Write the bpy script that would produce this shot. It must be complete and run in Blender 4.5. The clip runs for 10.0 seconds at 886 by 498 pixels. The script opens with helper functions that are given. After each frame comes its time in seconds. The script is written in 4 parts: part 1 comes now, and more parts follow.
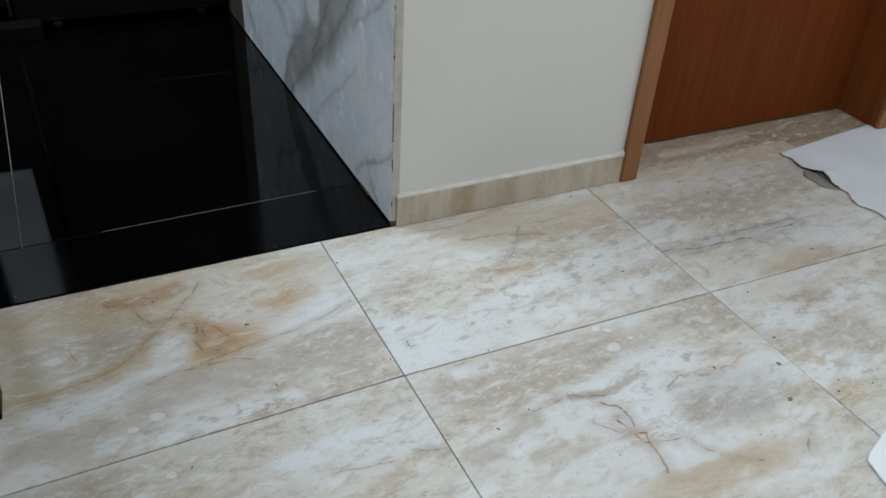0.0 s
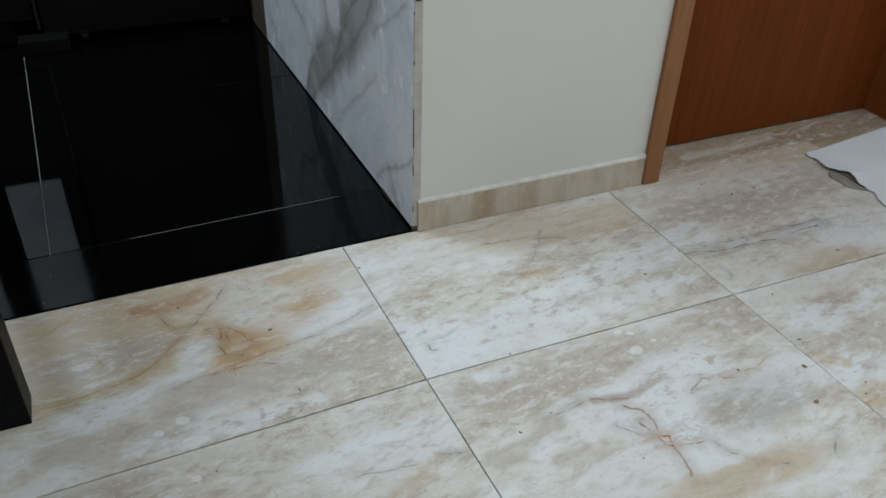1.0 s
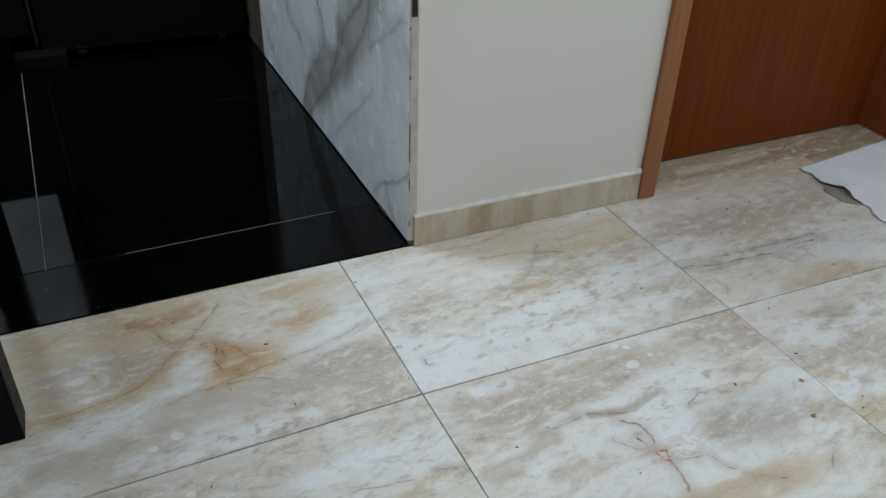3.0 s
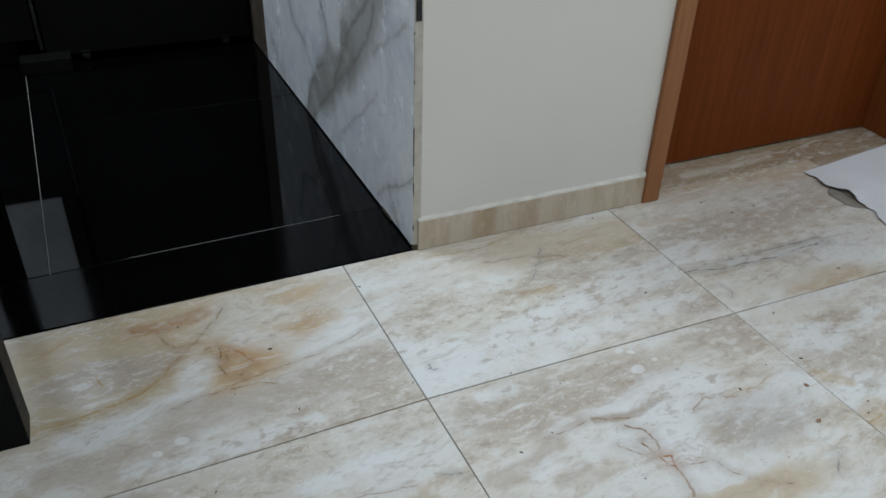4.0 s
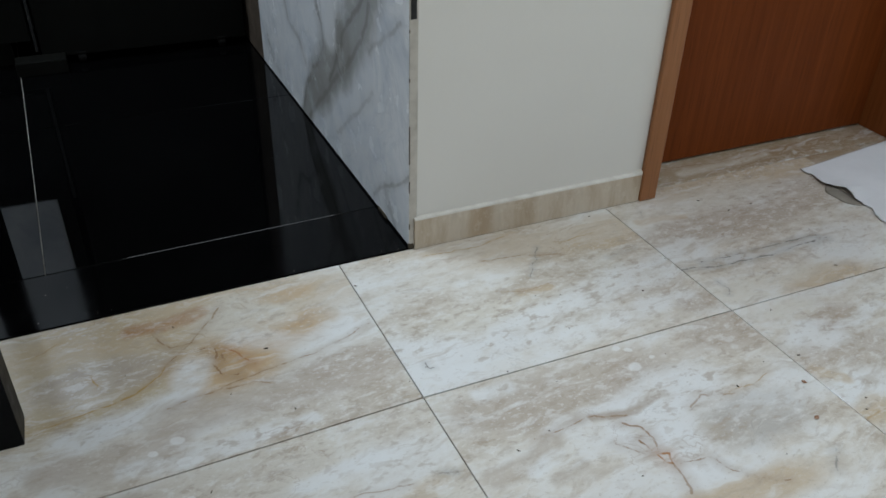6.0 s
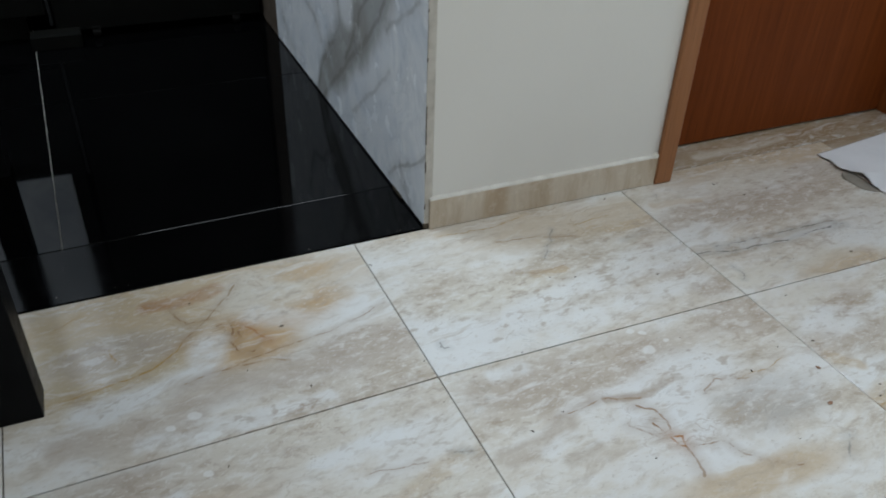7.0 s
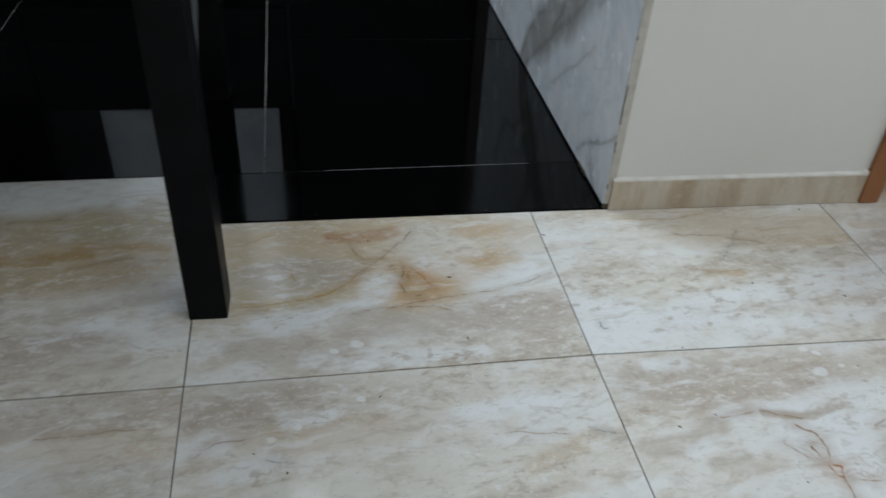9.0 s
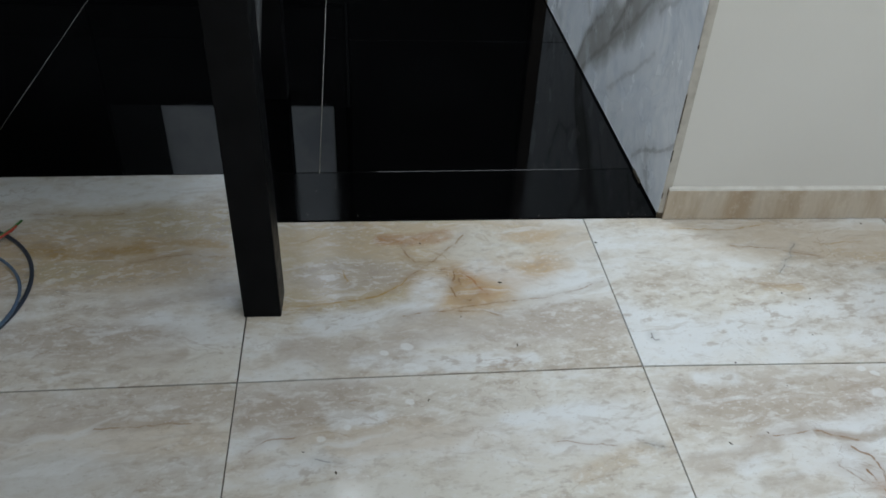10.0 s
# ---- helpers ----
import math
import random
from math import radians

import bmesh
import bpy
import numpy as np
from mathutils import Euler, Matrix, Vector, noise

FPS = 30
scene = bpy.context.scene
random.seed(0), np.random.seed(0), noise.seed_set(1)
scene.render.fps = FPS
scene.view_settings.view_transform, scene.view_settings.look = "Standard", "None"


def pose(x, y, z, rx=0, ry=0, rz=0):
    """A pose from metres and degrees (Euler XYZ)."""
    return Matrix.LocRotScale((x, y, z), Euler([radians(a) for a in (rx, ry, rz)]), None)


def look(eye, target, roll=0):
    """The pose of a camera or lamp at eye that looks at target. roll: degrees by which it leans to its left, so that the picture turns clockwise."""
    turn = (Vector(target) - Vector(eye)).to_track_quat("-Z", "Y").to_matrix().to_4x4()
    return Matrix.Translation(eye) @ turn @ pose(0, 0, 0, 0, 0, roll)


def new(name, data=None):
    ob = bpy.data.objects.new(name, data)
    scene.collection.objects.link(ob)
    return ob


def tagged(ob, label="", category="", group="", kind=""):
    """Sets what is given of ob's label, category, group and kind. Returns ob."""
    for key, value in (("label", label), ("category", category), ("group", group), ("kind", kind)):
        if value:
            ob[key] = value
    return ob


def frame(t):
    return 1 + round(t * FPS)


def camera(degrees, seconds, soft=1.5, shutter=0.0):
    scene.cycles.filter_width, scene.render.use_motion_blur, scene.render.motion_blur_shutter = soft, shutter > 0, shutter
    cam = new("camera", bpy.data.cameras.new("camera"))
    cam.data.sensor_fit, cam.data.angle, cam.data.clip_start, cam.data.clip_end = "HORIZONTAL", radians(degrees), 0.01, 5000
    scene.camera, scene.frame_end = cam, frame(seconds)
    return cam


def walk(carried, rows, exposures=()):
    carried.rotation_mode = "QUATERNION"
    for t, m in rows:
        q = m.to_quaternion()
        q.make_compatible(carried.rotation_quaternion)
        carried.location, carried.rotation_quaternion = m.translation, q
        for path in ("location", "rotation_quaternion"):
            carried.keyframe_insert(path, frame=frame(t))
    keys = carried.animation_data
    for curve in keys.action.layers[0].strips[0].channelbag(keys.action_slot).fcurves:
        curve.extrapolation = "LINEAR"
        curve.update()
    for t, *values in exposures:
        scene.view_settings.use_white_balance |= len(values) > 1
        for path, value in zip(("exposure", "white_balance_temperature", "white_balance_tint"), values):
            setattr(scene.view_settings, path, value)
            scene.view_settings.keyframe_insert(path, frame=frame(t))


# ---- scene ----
import collections

cam = camera(57.4, 10.0, soft=1.6, shutter=0.5)
PATH = [
    (0, (-0.506, -1.229, 0.882), (0.227, 0.234, -0.268), 3.7),
    (0.5, (-0.504, -1.232, 0.886), (0.200, 0.253, -0.254), 2.4),
    (1, (-0.503, -1.236, 0.882), (0.178, 0.259, -0.258), 2.0),
    (1.5, (-0.504, -1.233, 0.883), (0.178, 0.255, -0.266), 2.5),
    (2, (-0.506, -1.231, 0.882), (0.206, 0.248, -0.261), 2.9),
    (2.5, (-0.507, -1.230, 0.884), (0.209, 0.256, -0.248), 2.8),
    (2.7, (-0.502, -1.239, 0.880), (0.203, 0.267, -0.232), 2.3),
    (3.8, (-0.503, -1.234, 0.879), (0.187, 0.284, -0.225), 1.9),
    (4, (-0.503, -1.234, 0.883), (0.187, 0.284, -0.221), 1.9),
    (4.5, (-0.503, -1.233, 0.883), (0.182, 0.285, -0.225), 1.7),
    (5, (-0.505, -1.231, 0.884), (0.192, 0.281, -0.224), 1.9),
    (5.5, (-0.501, -1.233, 0.884), (0.197, 0.280, -0.222), 1.7),
    (5.7, (-0.499, -1.236, 0.878), (0.195, 0.283, -0.221), 1.6),
    (6.8, (-0.506, -1.233, 0.874), (0.190, 0.272, -0.243), 2.1),
    (7, (-0.513, -1.231, 0.877), (0.155, 0.269, -0.264), 2.2),
    (7.5, (-0.512, -1.233, 0.875), (0.078, 0.278, -0.295), 2.5),
    (8, (-0.521, -1.239, 0.882), (-0.066, 0.284, -0.331), 1.6),
    (8.5, (-0.525, -1.239, 0.879), (-0.134, 0.305, -0.331), 2.0),
    (9, (-0.532, -1.253, 0.868), (-0.262, 0.324, -0.331), 3.7),
    (9.5, (-0.541, -1.250, 0.874), (-0.372, 0.317, -0.356), 3.4),
    (10, (-0.540, -1.248, 0.881), (-0.386, 0.336, -0.330), 2.9),
]
walk(cam, [(t, look(eye, target, roll)) for t, eye, target, roll in PATH],
     exposures=[(0, -0.10), (0.5, -0.20), (2.5, -0.20), (5.5, -0.20), (7.5, -0.22), (8.5, -0.23), (10, -0.09)])

# ---------------------------------------------------------------- light
world = bpy.data.worlds.new("sky")
scene.world = world
world.use_nodes = True
wn = world.node_tree.nodes
sky = wn.new("ShaderNodeTexSky")
sky.sky_type = "NISHITA"
sky.sun_disc = False
sky.sun_elevation, sky.sun_rotation = radians(48), radians(200)
wn["Background"].inputs["Strength"].default_value = 0.12
world.node_tree.links.new(sky.outputs["Color"], wn["Background"].inputs["Color"])


def area_light(name, w, h, m, power, colour):
    data = bpy.data.lights.new(name, "AREA")
    data.shape, data.size, data.size_y = "RECTANGLE", w, h
    data.energy, data.color = power, colour
    ob = new(name, data)
    ob.matrix_world = m
    return ob


# daylight standing in the unseen window openings and two skylights added for overhead light
area_light("daylight_balcony", 2.5, 1.75, look((0.75, -3.02, 1.32), (0.75, 0, 1.0)), 6.5, (1.0, 0.97, 0.92))
area_light("daylight_side", 1.5, 1.2, look((2.26, -1.25, 1.55), (0.3, -1.0, 0.0)), 10.5, (0.70, 0.89, 1.0))
area_light("daylight_skylight", 1.2, 1.2, look((0.15, -1.02, 2.66), (0.15, -1.019, 0.0)), 24.5, (0.85, 0.94, 1.0))
area_light("daylight_kitchen", 1.3, 0.7, look((-1.35, 1.00, 2.66), (-1.35, 1.001, 0.0)), 59, (0.74, 0.87, 1.0))


# ---------------------------------------------------------------- materials
def nearest_group():
    """A node group: the distance from a place to a line, or the best one so far if that is nearer."""
    t = bpy.data.node_groups.new("nearest_line", "ShaderNodeTree")
    for label, kind in (("Place", "NodeSocketVector"), ("From", "NodeSocketVector"), ("To", "NodeSocketVector"), ("Best", "NodeSocketFloat")):
        t.interface.new_socket(name=label, in_out="INPUT", socket_type=kind)
    t.interface.new_socket(name="Distance", in_out="OUTPUT", socket_type="NodeSocketFloat")
    into, out = t.nodes.new("NodeGroupInput"), t.nodes.new("NodeGroupOutput")

    def op(kind, name, *sources):
        n = t.nodes.new(kind)
        n.operation = name
        for socket, source in zip(n.inputs, sources):
            t.links.new(source, socket)
        return n

    def value(n):
        return n.outputs["Value"]

    d = op("ShaderNodeVectorMath", "SUBTRACT", into.outputs["Place"], into.outputs["From"])
    u = op("ShaderNodeVectorMath", "SUBTRACT", into.outputs["To"], into.outputs["From"])
    k = op("ShaderNodeMath", "DIVIDE", value(op("ShaderNodeVectorMath", "DOT_PRODUCT", d.outputs[0], u.outputs[0])), value(op("ShaderNodeVectorMath", "DOT_PRODUCT", u.outputs[0], u.outputs[0])))
    k.use_clamp = True
    along = op("ShaderNodeVectorMath", "SCALE", u.outputs[0])
    t.links.new(k.outputs[0], along.inputs["Scale"])
    far = op("ShaderNodeVectorMath", "DISTANCE", d.outputs[0], along.outputs[0])
    best = op("ShaderNodeMath", "MINIMUM", value(far), into.outputs["Best"])
    t.links.new(best.outputs[0], out.inputs[0])
    return t


NEAREST = nearest_group()


class Mat:
    """A node material with short ways to add nodes."""

    def __init__(self, name, rough=0.5, spec=0.5):
        self.m = bpy.data.materials.new(name)
        self.m.use_nodes = True
        self.t = self.m.node_tree
        self.b = self.t.nodes["Principled BSDF"]
        self.b.inputs["Roughness"].default_value = rough
        self.b.inputs["Specular IOR Level"].default_value = spec

    def node(self, kind, **props):
        n = self.t.nodes.new(kind)
        for key, value in props.items():
            setattr(n, key, value)
        return n

    def link(self, a, b):
        self.t.links.new(a, b)

    def put(self, socket, value):
        if isinstance(value, bpy.types.NodeSocket):
            self.link(value, socket)
        else:
            socket.default_value = value

    def math(self, op, a, b=0.0, clamp=False):
        n = self.node("ShaderNodeMath", operation=op, use_clamp=clamp)
        self.put(n.inputs[0], a), self.put(n.inputs[1], b)
        return n.outputs[0]

    def vec(self, op, a, b=(0, 0, 0)):
        n = self.node("ShaderNodeVectorMath", operation=op)
        self.put(n.inputs[0], a), self.put(n.inputs[1], b)
        return n.outputs["Value"] if op in ("LENGTH", "DOT_PRODUCT", "DISTANCE") else n.outputs[0]

    def place(self):
        return self.node("ShaderNodeNewGeometry").outputs["Position"]

    def own(self):
        return self.node("ShaderNodeTexCoord").outputs["Object"]

    def rand(self):
        return self.node("ShaderNodeObjectInfo").outputs["Random"]

    def mapped(self, v, scale=(1, 1, 1), rot=(0, 0, 0), loc=(0, 0, 0)):
        n = self.node("ShaderNodeMapping")
        self.link(v, n.inputs["Vector"])
        n.inputs["Scale"].default_value, n.inputs["Location"].default_value = scale, loc
        n.inputs["Rotation"].default_value = [radians(a) for a in rot]
        return n.outputs[0]

    def noise(self, v, scale, detail=4, rough=0.55, distort=0.0, colour=False):
        n = self.node("ShaderNodeTexNoise")
        self.link(v, n.inputs["Vector"])
        n.inputs["Scale"].default_value, n.inputs["Detail"].default_value = scale, detail
        n.inputs["Roughness"].default_value, n.inputs["Distortion"].default_value = rough, distort
        return n.outputs["Color" if colour else "Fac"]

    def ramp(self, v, stops, smooth=False):
        if all(isinstance(c, (int, float)) for _, c in stops):
            n = self.node("ShaderNodeMapRange", clamp=True)
            self.link(v, n.inputs[0])
            (a, c), (b, d) = stops
            for socket, value in zip(n.inputs[1:5], (a, b, c, d)):
                socket.default_value = value
            return n.outputs[0]
        n = self.node("ShaderNodeValToRGB")
        n.color_ramp.interpolation = "EASE" if smooth else "LINEAR"
        self.link(v, n.inputs[0])
        e = n.color_ramp.elements
        while len(e) < len(stops):
            e.new(0.5)
        for el, (p, c) in zip(e, stops):
            el.position = p
            el.color = (c, c, c, 1) if isinstance(c, (int, float)) else (*c, 1)
        return n.outputs["Color"]

    def mix(self, f, a, b, blend="MIX"):
        n = self.node("ShaderNodeMix", data_type="RGBA", blend_type=blend)
        self.put(n.inputs[0], f)
        for s, value in ((n.inputs[6], a), (n.inputs[7], b)):
            self.put(s, (*value, 1) if isinstance(value, tuple) and len(value) == 3 else value)
        return n.outputs[2]

    def warp(self, v, scale, amount, detail=3):
        n = self.noise(v, scale, detail, colour=True)
        n = self.vec("SUBTRACT", n, (0.5, 0.5, 0.5))
        n = self.vec("MULTIPLY", n, (amount, amount, amount))
        return self.vec("ADD", v, n)

    def line(self, v, centre, width):
        """1 where v is near centre, falling to 0 over width."""
        d = self.math("ABSOLUTE", self.math("SUBTRACT", v, centre))
        return self.math("SUBTRACT", 1.0, self.math("DIVIDE", d, width), clamp=True)

    def spot(self, v, centre, size):
        """1 at centre, 0 beyond an ellipse of that size."""
        d = self.vec("DIVIDE", self.vec("SUBTRACT", v, centre), size)
        return self.math("SUBTRACT", 1.0, self.vec("LENGTH", d), clamp=True)

    def chain(self, v, points, width):
        """1 along a line through several points (two numbers each), falling to 0 over width."""
        best = 10.0
        for a, b in zip(points, points[1:]):
            n = self.node("ShaderNodeGroup", node_tree=NEAREST)
            self.put(n.inputs["Place"], v)
            n.inputs["From"].default_value, n.inputs["To"].default_value = (*a, 0), (*b, 0)
            self.put(n.inputs["Best"], best)
            best = n.outputs[0]
        return self.math("SUBTRACT", 1.0, self.math("DIVIDE", best, width), clamp=True)

    def after(self, v, colour):
        """v, worked out once the colour stands, which keeps long shaders within their stack."""
        k = self.node("ShaderNodeVectorMath", operation="SCALE")
        self.put(k.inputs[0], colour)
        k.inputs["Scale"].default_value = 1e-7
        return self.vec("ADD", v, k.outputs[0])

    def flat(self, v, i, j):
        """Two of the coordinates of v as a flat vector."""
        a, b = self.node("ShaderNodeSeparateXYZ"), self.node("ShaderNodeCombineXYZ")
        self.link(v, a.inputs[0])
        self.link(a.outputs[i], b.inputs[0])
        self.link(a.outputs[j], b.inputs[1])
        return b.outputs[0]

    def colour(self, c):
        self.put(self.b.inputs["Base Color"], (*c, 1) if isinstance(c, tuple) else c)

    def rough(self, r):
        self.put(self.b.inputs["Roughness"], r)

    def bump(self, h, strength=0.2, distance=0.002):
        n = self.node("ShaderNodeBump")
        n.inputs["Strength"].default_value, n.inputs["Distance"].default_value = strength, distance
        self.link(h, n.inputs["Height"])
        self.link(n.outputs[0], self.b.inputs["Normal"])


Figure = collections.namedtuple("Figure", "drifts bands veins ovals")

# stone colours
WHITE, CREAM, SAND, OLIVE = (0.745, 0.745, 0.73), (0.67, 0.625, 0.54), (0.545, 0.425, 0.285), (0.51, 0.415, 0.275)
OCHRE, RUST, HONEY, BROWN = (0.53, 0.36, 0.20), (0.40, 0.20, 0.09), (0.43, 0.28, 0.115), (0.29, 0.175, 0.09)
TAUPE, DUSK, ASH, GREY = (0.475, 0.405, 0.335), (0.43, 0.36, 0.29), (0.46, 0.43, 0.39), (0.25, 0.24, 0.225)

# what is drawn in the stone of the tiles beside the opening, in metres on the floor
FIGURE_A = Figure(
    drifts=[((-0.579, -0.144), (0.3, 0.15), OLIVE, 0.95), ((-0.42, -0.06), (0.30, 0.07), SAND, 0.8), ((-0.581, -0.167), (0.12, 0.045), TAUPE, 0.8), ((-0.318, -0.152), (0.1, 0.05), OCHRE, 0.95), ((-0.400, -0.203), (0.085, 0.065), OCHRE, 0.85), ((-0.352, -0.088), (0.09, 0.06), CREAM, 0.8), ((-0.268, -0.055), (0.05, 0.02), OCHRE, 0.6), ((-0.221, -0.283), (0.1, 0.04), TAUPE, 0.55)],
    bands=[(0.02, RUST, 0.75, [(-0.536, -0.063), (-0.472, -0.065), (-0.423, -0.051)]), (0.034, WHITE, 0.9, [(-0.637, -0.288), (-0.535, -0.276), (-0.474, -0.250), (-0.451, -0.189)]), (0.03, WHITE, 0.6, [(-0.365, -0.149), (-0.273, -0.202), (-0.210, -0.188)]), (0.045, TAUPE, 0.8, [(-0.506, -0.300), (-0.354, -0.299), (-0.157, -0.295)]), (0.035, TAUPE, 0.7, [(-0.676, -0.343), (-0.597, -0.355), (-0.513, -0.345)]), (0.016, WHITE, 0.7, [(-0.570, -0.377), (-0.424, -0.382), (-0.305, -0.377)])],
    veins=[(0.006, HONEY, 0.75, [(-0.696, -0.252), (-0.635, -0.241), (-0.579, -0.235), (-0.541, -0.224), (-0.497, -0.178)]), (0.006, BROWN, 0.6, [(-0.497, -0.178), (-0.440, -0.126), (-0.407, -0.083), (-0.385, -0.049)]), (0.005, BROWN, 0.6, [(-0.441, -0.130), (-0.482, -0.132), (-0.493, -0.115), (-0.502, -0.090)]), (0.007, BROWN, 0.75, [(-0.433, -0.152), (-0.416, -0.144), (-0.413, -0.173), (-0.426, -0.197), (-0.415, -0.230), (-0.391, -0.235), (-0.375, -0.218)]), (0.01, BROWN, 0.7, [(-0.406, -0.178), (-0.407, -0.193)]), (0.006, RUST, 0.7, [(-0.395, -0.168), (-0.375, -0.194), (-0.358, -0.220)]), (0.005, BROWN, 0.6, [(-0.502, -0.273), (-0.433, -0.260), (-0.340, -0.242), (-0.232, -0.226), (-0.160, -0.196)]), (0.004, HONEY, 0.8, [(-0.603, -0.158), (-0.597, -0.183)]), (0.004, HONEY, 0.6, [(-0.685, -0.072), (-0.664, -0.061), (-0.640, -0.049)]), (0.004, BROWN, 0.6, [(-0.416, -0.263), (-0.372, -0.264), (-0.349, -0.279)])],
    ovals=[((-0.499, -0.340), 0.011), ((-0.495, -0.386), 0.01), ((-0.479, -0.390), 0.009), ((-0.536, -0.356), 0.008)])
FIGURE_B = Figure(
    drifts=[((-0.103, -0.332), (0.09, 0.08), WHITE, 0.9), ((0.300, -0.085), (0.26, 0.055), SAND, 0.6), ((0.083, -0.010), (0.2, 0.03), SAND, 0.5), ((0.317, -0.278), (0.1, 0.022), TAUPE, 0.6), ((0.418, -0.355), (0.045, 0.03), TAUPE, 0.7), ((0.041, -0.247), (0.14, 0.04), CREAM, 0.7), ((0.033, -0.327), (0.1, 0.025), TAUPE, 0.35)],
    # the wide white band is pale stone with some reflected light painted in
    bands=[(0.05, WHITE, 0.85, [(-0.064, -0.333), (0.126, -0.299), (0.313, -0.247), (0.470, -0.229)]), (0.03, WHITE, 0.7, [(0.088, -0.365), (0.236, -0.344), (0.400, -0.321)]), (0.012, SAND, 0.8, [(0.128, -0.211), (0.185, -0.211)]), (0.02, SAND, 0.6, [(0.314, -0.106), (0.397, -0.123)])],
    veins=[(0.004, BROWN, 0.6, [(0.106, -0.090), (0.186, -0.103), (0.258, -0.123)]), (0.005, HONEY, 0.6, [(0.010, -0.037), (0.069, -0.039), (0.129, -0.044), (0.201, -0.027)]), (0.004, GREY, 0.6, [(0.170, -0.170), (0.194, -0.140), (0.231, -0.091)]), (0.004, GREY, 0.7, [(-0.105, -0.324), (-0.107, -0.342), (-0.099, -0.341)]), (0.004, BROWN, 0.45, [(0.090, -0.195), (0.142, -0.207), (0.199, -0.202)]), (0.005, GREY, 0.45, [(0.346, -0.169), (0.411, -0.162)]), (0.004, HONEY, 0.5, [(0.278, -0.088), (0.316, -0.080), (0.363, -0.080)])],
    ovals=[])
FIGURE_C = Figure(
    # the first drift, sand along the doorway, is deepened for the recess shade
    drifts=[((0.95, 0.0), (0.42, 0.05), SAND, 0.85), ((0.598, -0.157), (0.2, 0.05), TAUPE, 0.75), ((0.873, -0.111), (0.2, 0.07), TAUPE, 0.55), ((0.699, -0.382), (0.1, 0.03), SAND, 0.8), ((0.495, -0.207), (0.06, 0.045), WHITE, 0.8), ((0.836, -0.309), (0.12, 0.06), WHITE, 0.6), ((0.574, -0.352), (0.16, 0.03), CREAM, 0.7), ((0.749, -0.049), (0.12, 0.05), CREAM, 0.6)],
    bands=[(0.012, WHITE, 0.85, [(0.562, -0.270), (0.671, -0.277), (0.792, -0.276)]), (0.03, TAUPE, 0.6, [(0.551, -0.161), (0.662, -0.170), (0.797, -0.174)]), (0.012, SAND, 0.6, [(0.479, -0.085), (0.583, -0.102)])],
    veins=[(0.007, GREY, 0.85, [(0.446, -0.261), (0.515, -0.276), (0.620, -0.285), (0.711, -0.281), (0.805, -0.278)]), (0.005, GREY, 0.75, [(0.505, -0.255), (0.558, -0.258), (0.641, -0.261), (0.789, -0.263)]), (0.004, GREY, 0.6, [(0.493, -0.319), (0.501, -0.342), (0.484, -0.354)]), (0.004, GREY, 0.4, [(0.506, -0.047), (0.494, -0.074)])],
    ovals=[])
FIGURE_D = Figure(
    drifts=[((0.074, -0.461), (0.2, 0.055), TAUPE, 0.8), ((0.421, -0.436), (0.1, 0.05), TAUPE, 0.75), ((0.318, -0.622), (0.1, 0.05), ASH, 0.85), ((0.232, -0.533), (0.09, 0.05), WHITE, 0.9), ((0.144, -0.587), (0.07, 0.055), WHITE, 0.85), ((0.170, -0.640), (0.05, 0.06), WHITE, 0.8), ((0.208, -0.733), (0.14, 0.03), SAND, 0.8), ((0.418, -0.588), (0.12, 0.05), WHITE, 0.5)],
    bands=[(0.016, WHITE, 0.85, [(0.001, -0.534), (0.077, -0.522), (0.168, -0.524)]), (0.009, DUSK, 0.7, [(0.075, -0.534), (0.136, -0.540), (0.205, -0.533)]), (0.03, TAUPE, 0.7, [(-0.092, -0.459), (-0.016, -0.496), (0.045, -0.509)]), (0.022, TAUPE, 0.75, [(-0.107, -0.580), (-0.051, -0.576), (-0.004, -0.550)]), (0.016, WHITE, 0.8, [(-0.051, -0.593), (-0.009, -0.575)]), (0.018, WHITE, 0.8, [(-0.058, -0.427), (-0.013, -0.425)]), (0.016, DUSK, 0.5, [(-0.022, -0.621), (0.010, -0.613)])],
    veins=[(0.005, BROWN, 0.6, [(-0.020, -0.538), (0.027, -0.539), (0.080, -0.532), (0.125, -0.542)]), (0.007, BROWN, 0.65, [(0.110, -0.557), (0.130, -0.572), (0.137, -0.597), (0.133, -0.624)]), (0.007, BROWN, 0.75, [(0.115, -0.597), (0.120, -0.621)]), (0.007, RUST, 0.9, [(0.125, -0.628), (0.129, -0.648), (0.139, -0.656), (0.145, -0.635), (0.128, -0.629)]), (0.007, BROWN, 0.55, [(0.139, -0.656), (0.138, -0.677), (0.125, -0.704)]), (0.005, BROWN, 0.65, [(0.156, -0.659), (0.190, -0.660), (0.200, -0.687), (0.229, -0.715), (0.272, -0.736)]), (0.006, BROWN, 0.5, [(0.233, -0.569), (0.264, -0.555), (0.320, -0.569)]), (0.006, BROWN, 0.5, [(0.077, -0.595), (0.108, -0.623)]), (0.005, HONEY, 0.55, [(0.314, -0.562), (0.361, -0.568), (0.396, -0.558)]), (0.006, GREY, 0.55, [(0.374, -0.718), (0.348, -0.748)])],
    ovals=[((0.206, -0.461), 0.0105), ((0.198, -0.409), 0.009), ((0.214, -0.419), 0.007), ((0.244, -0.450), 0.006)])
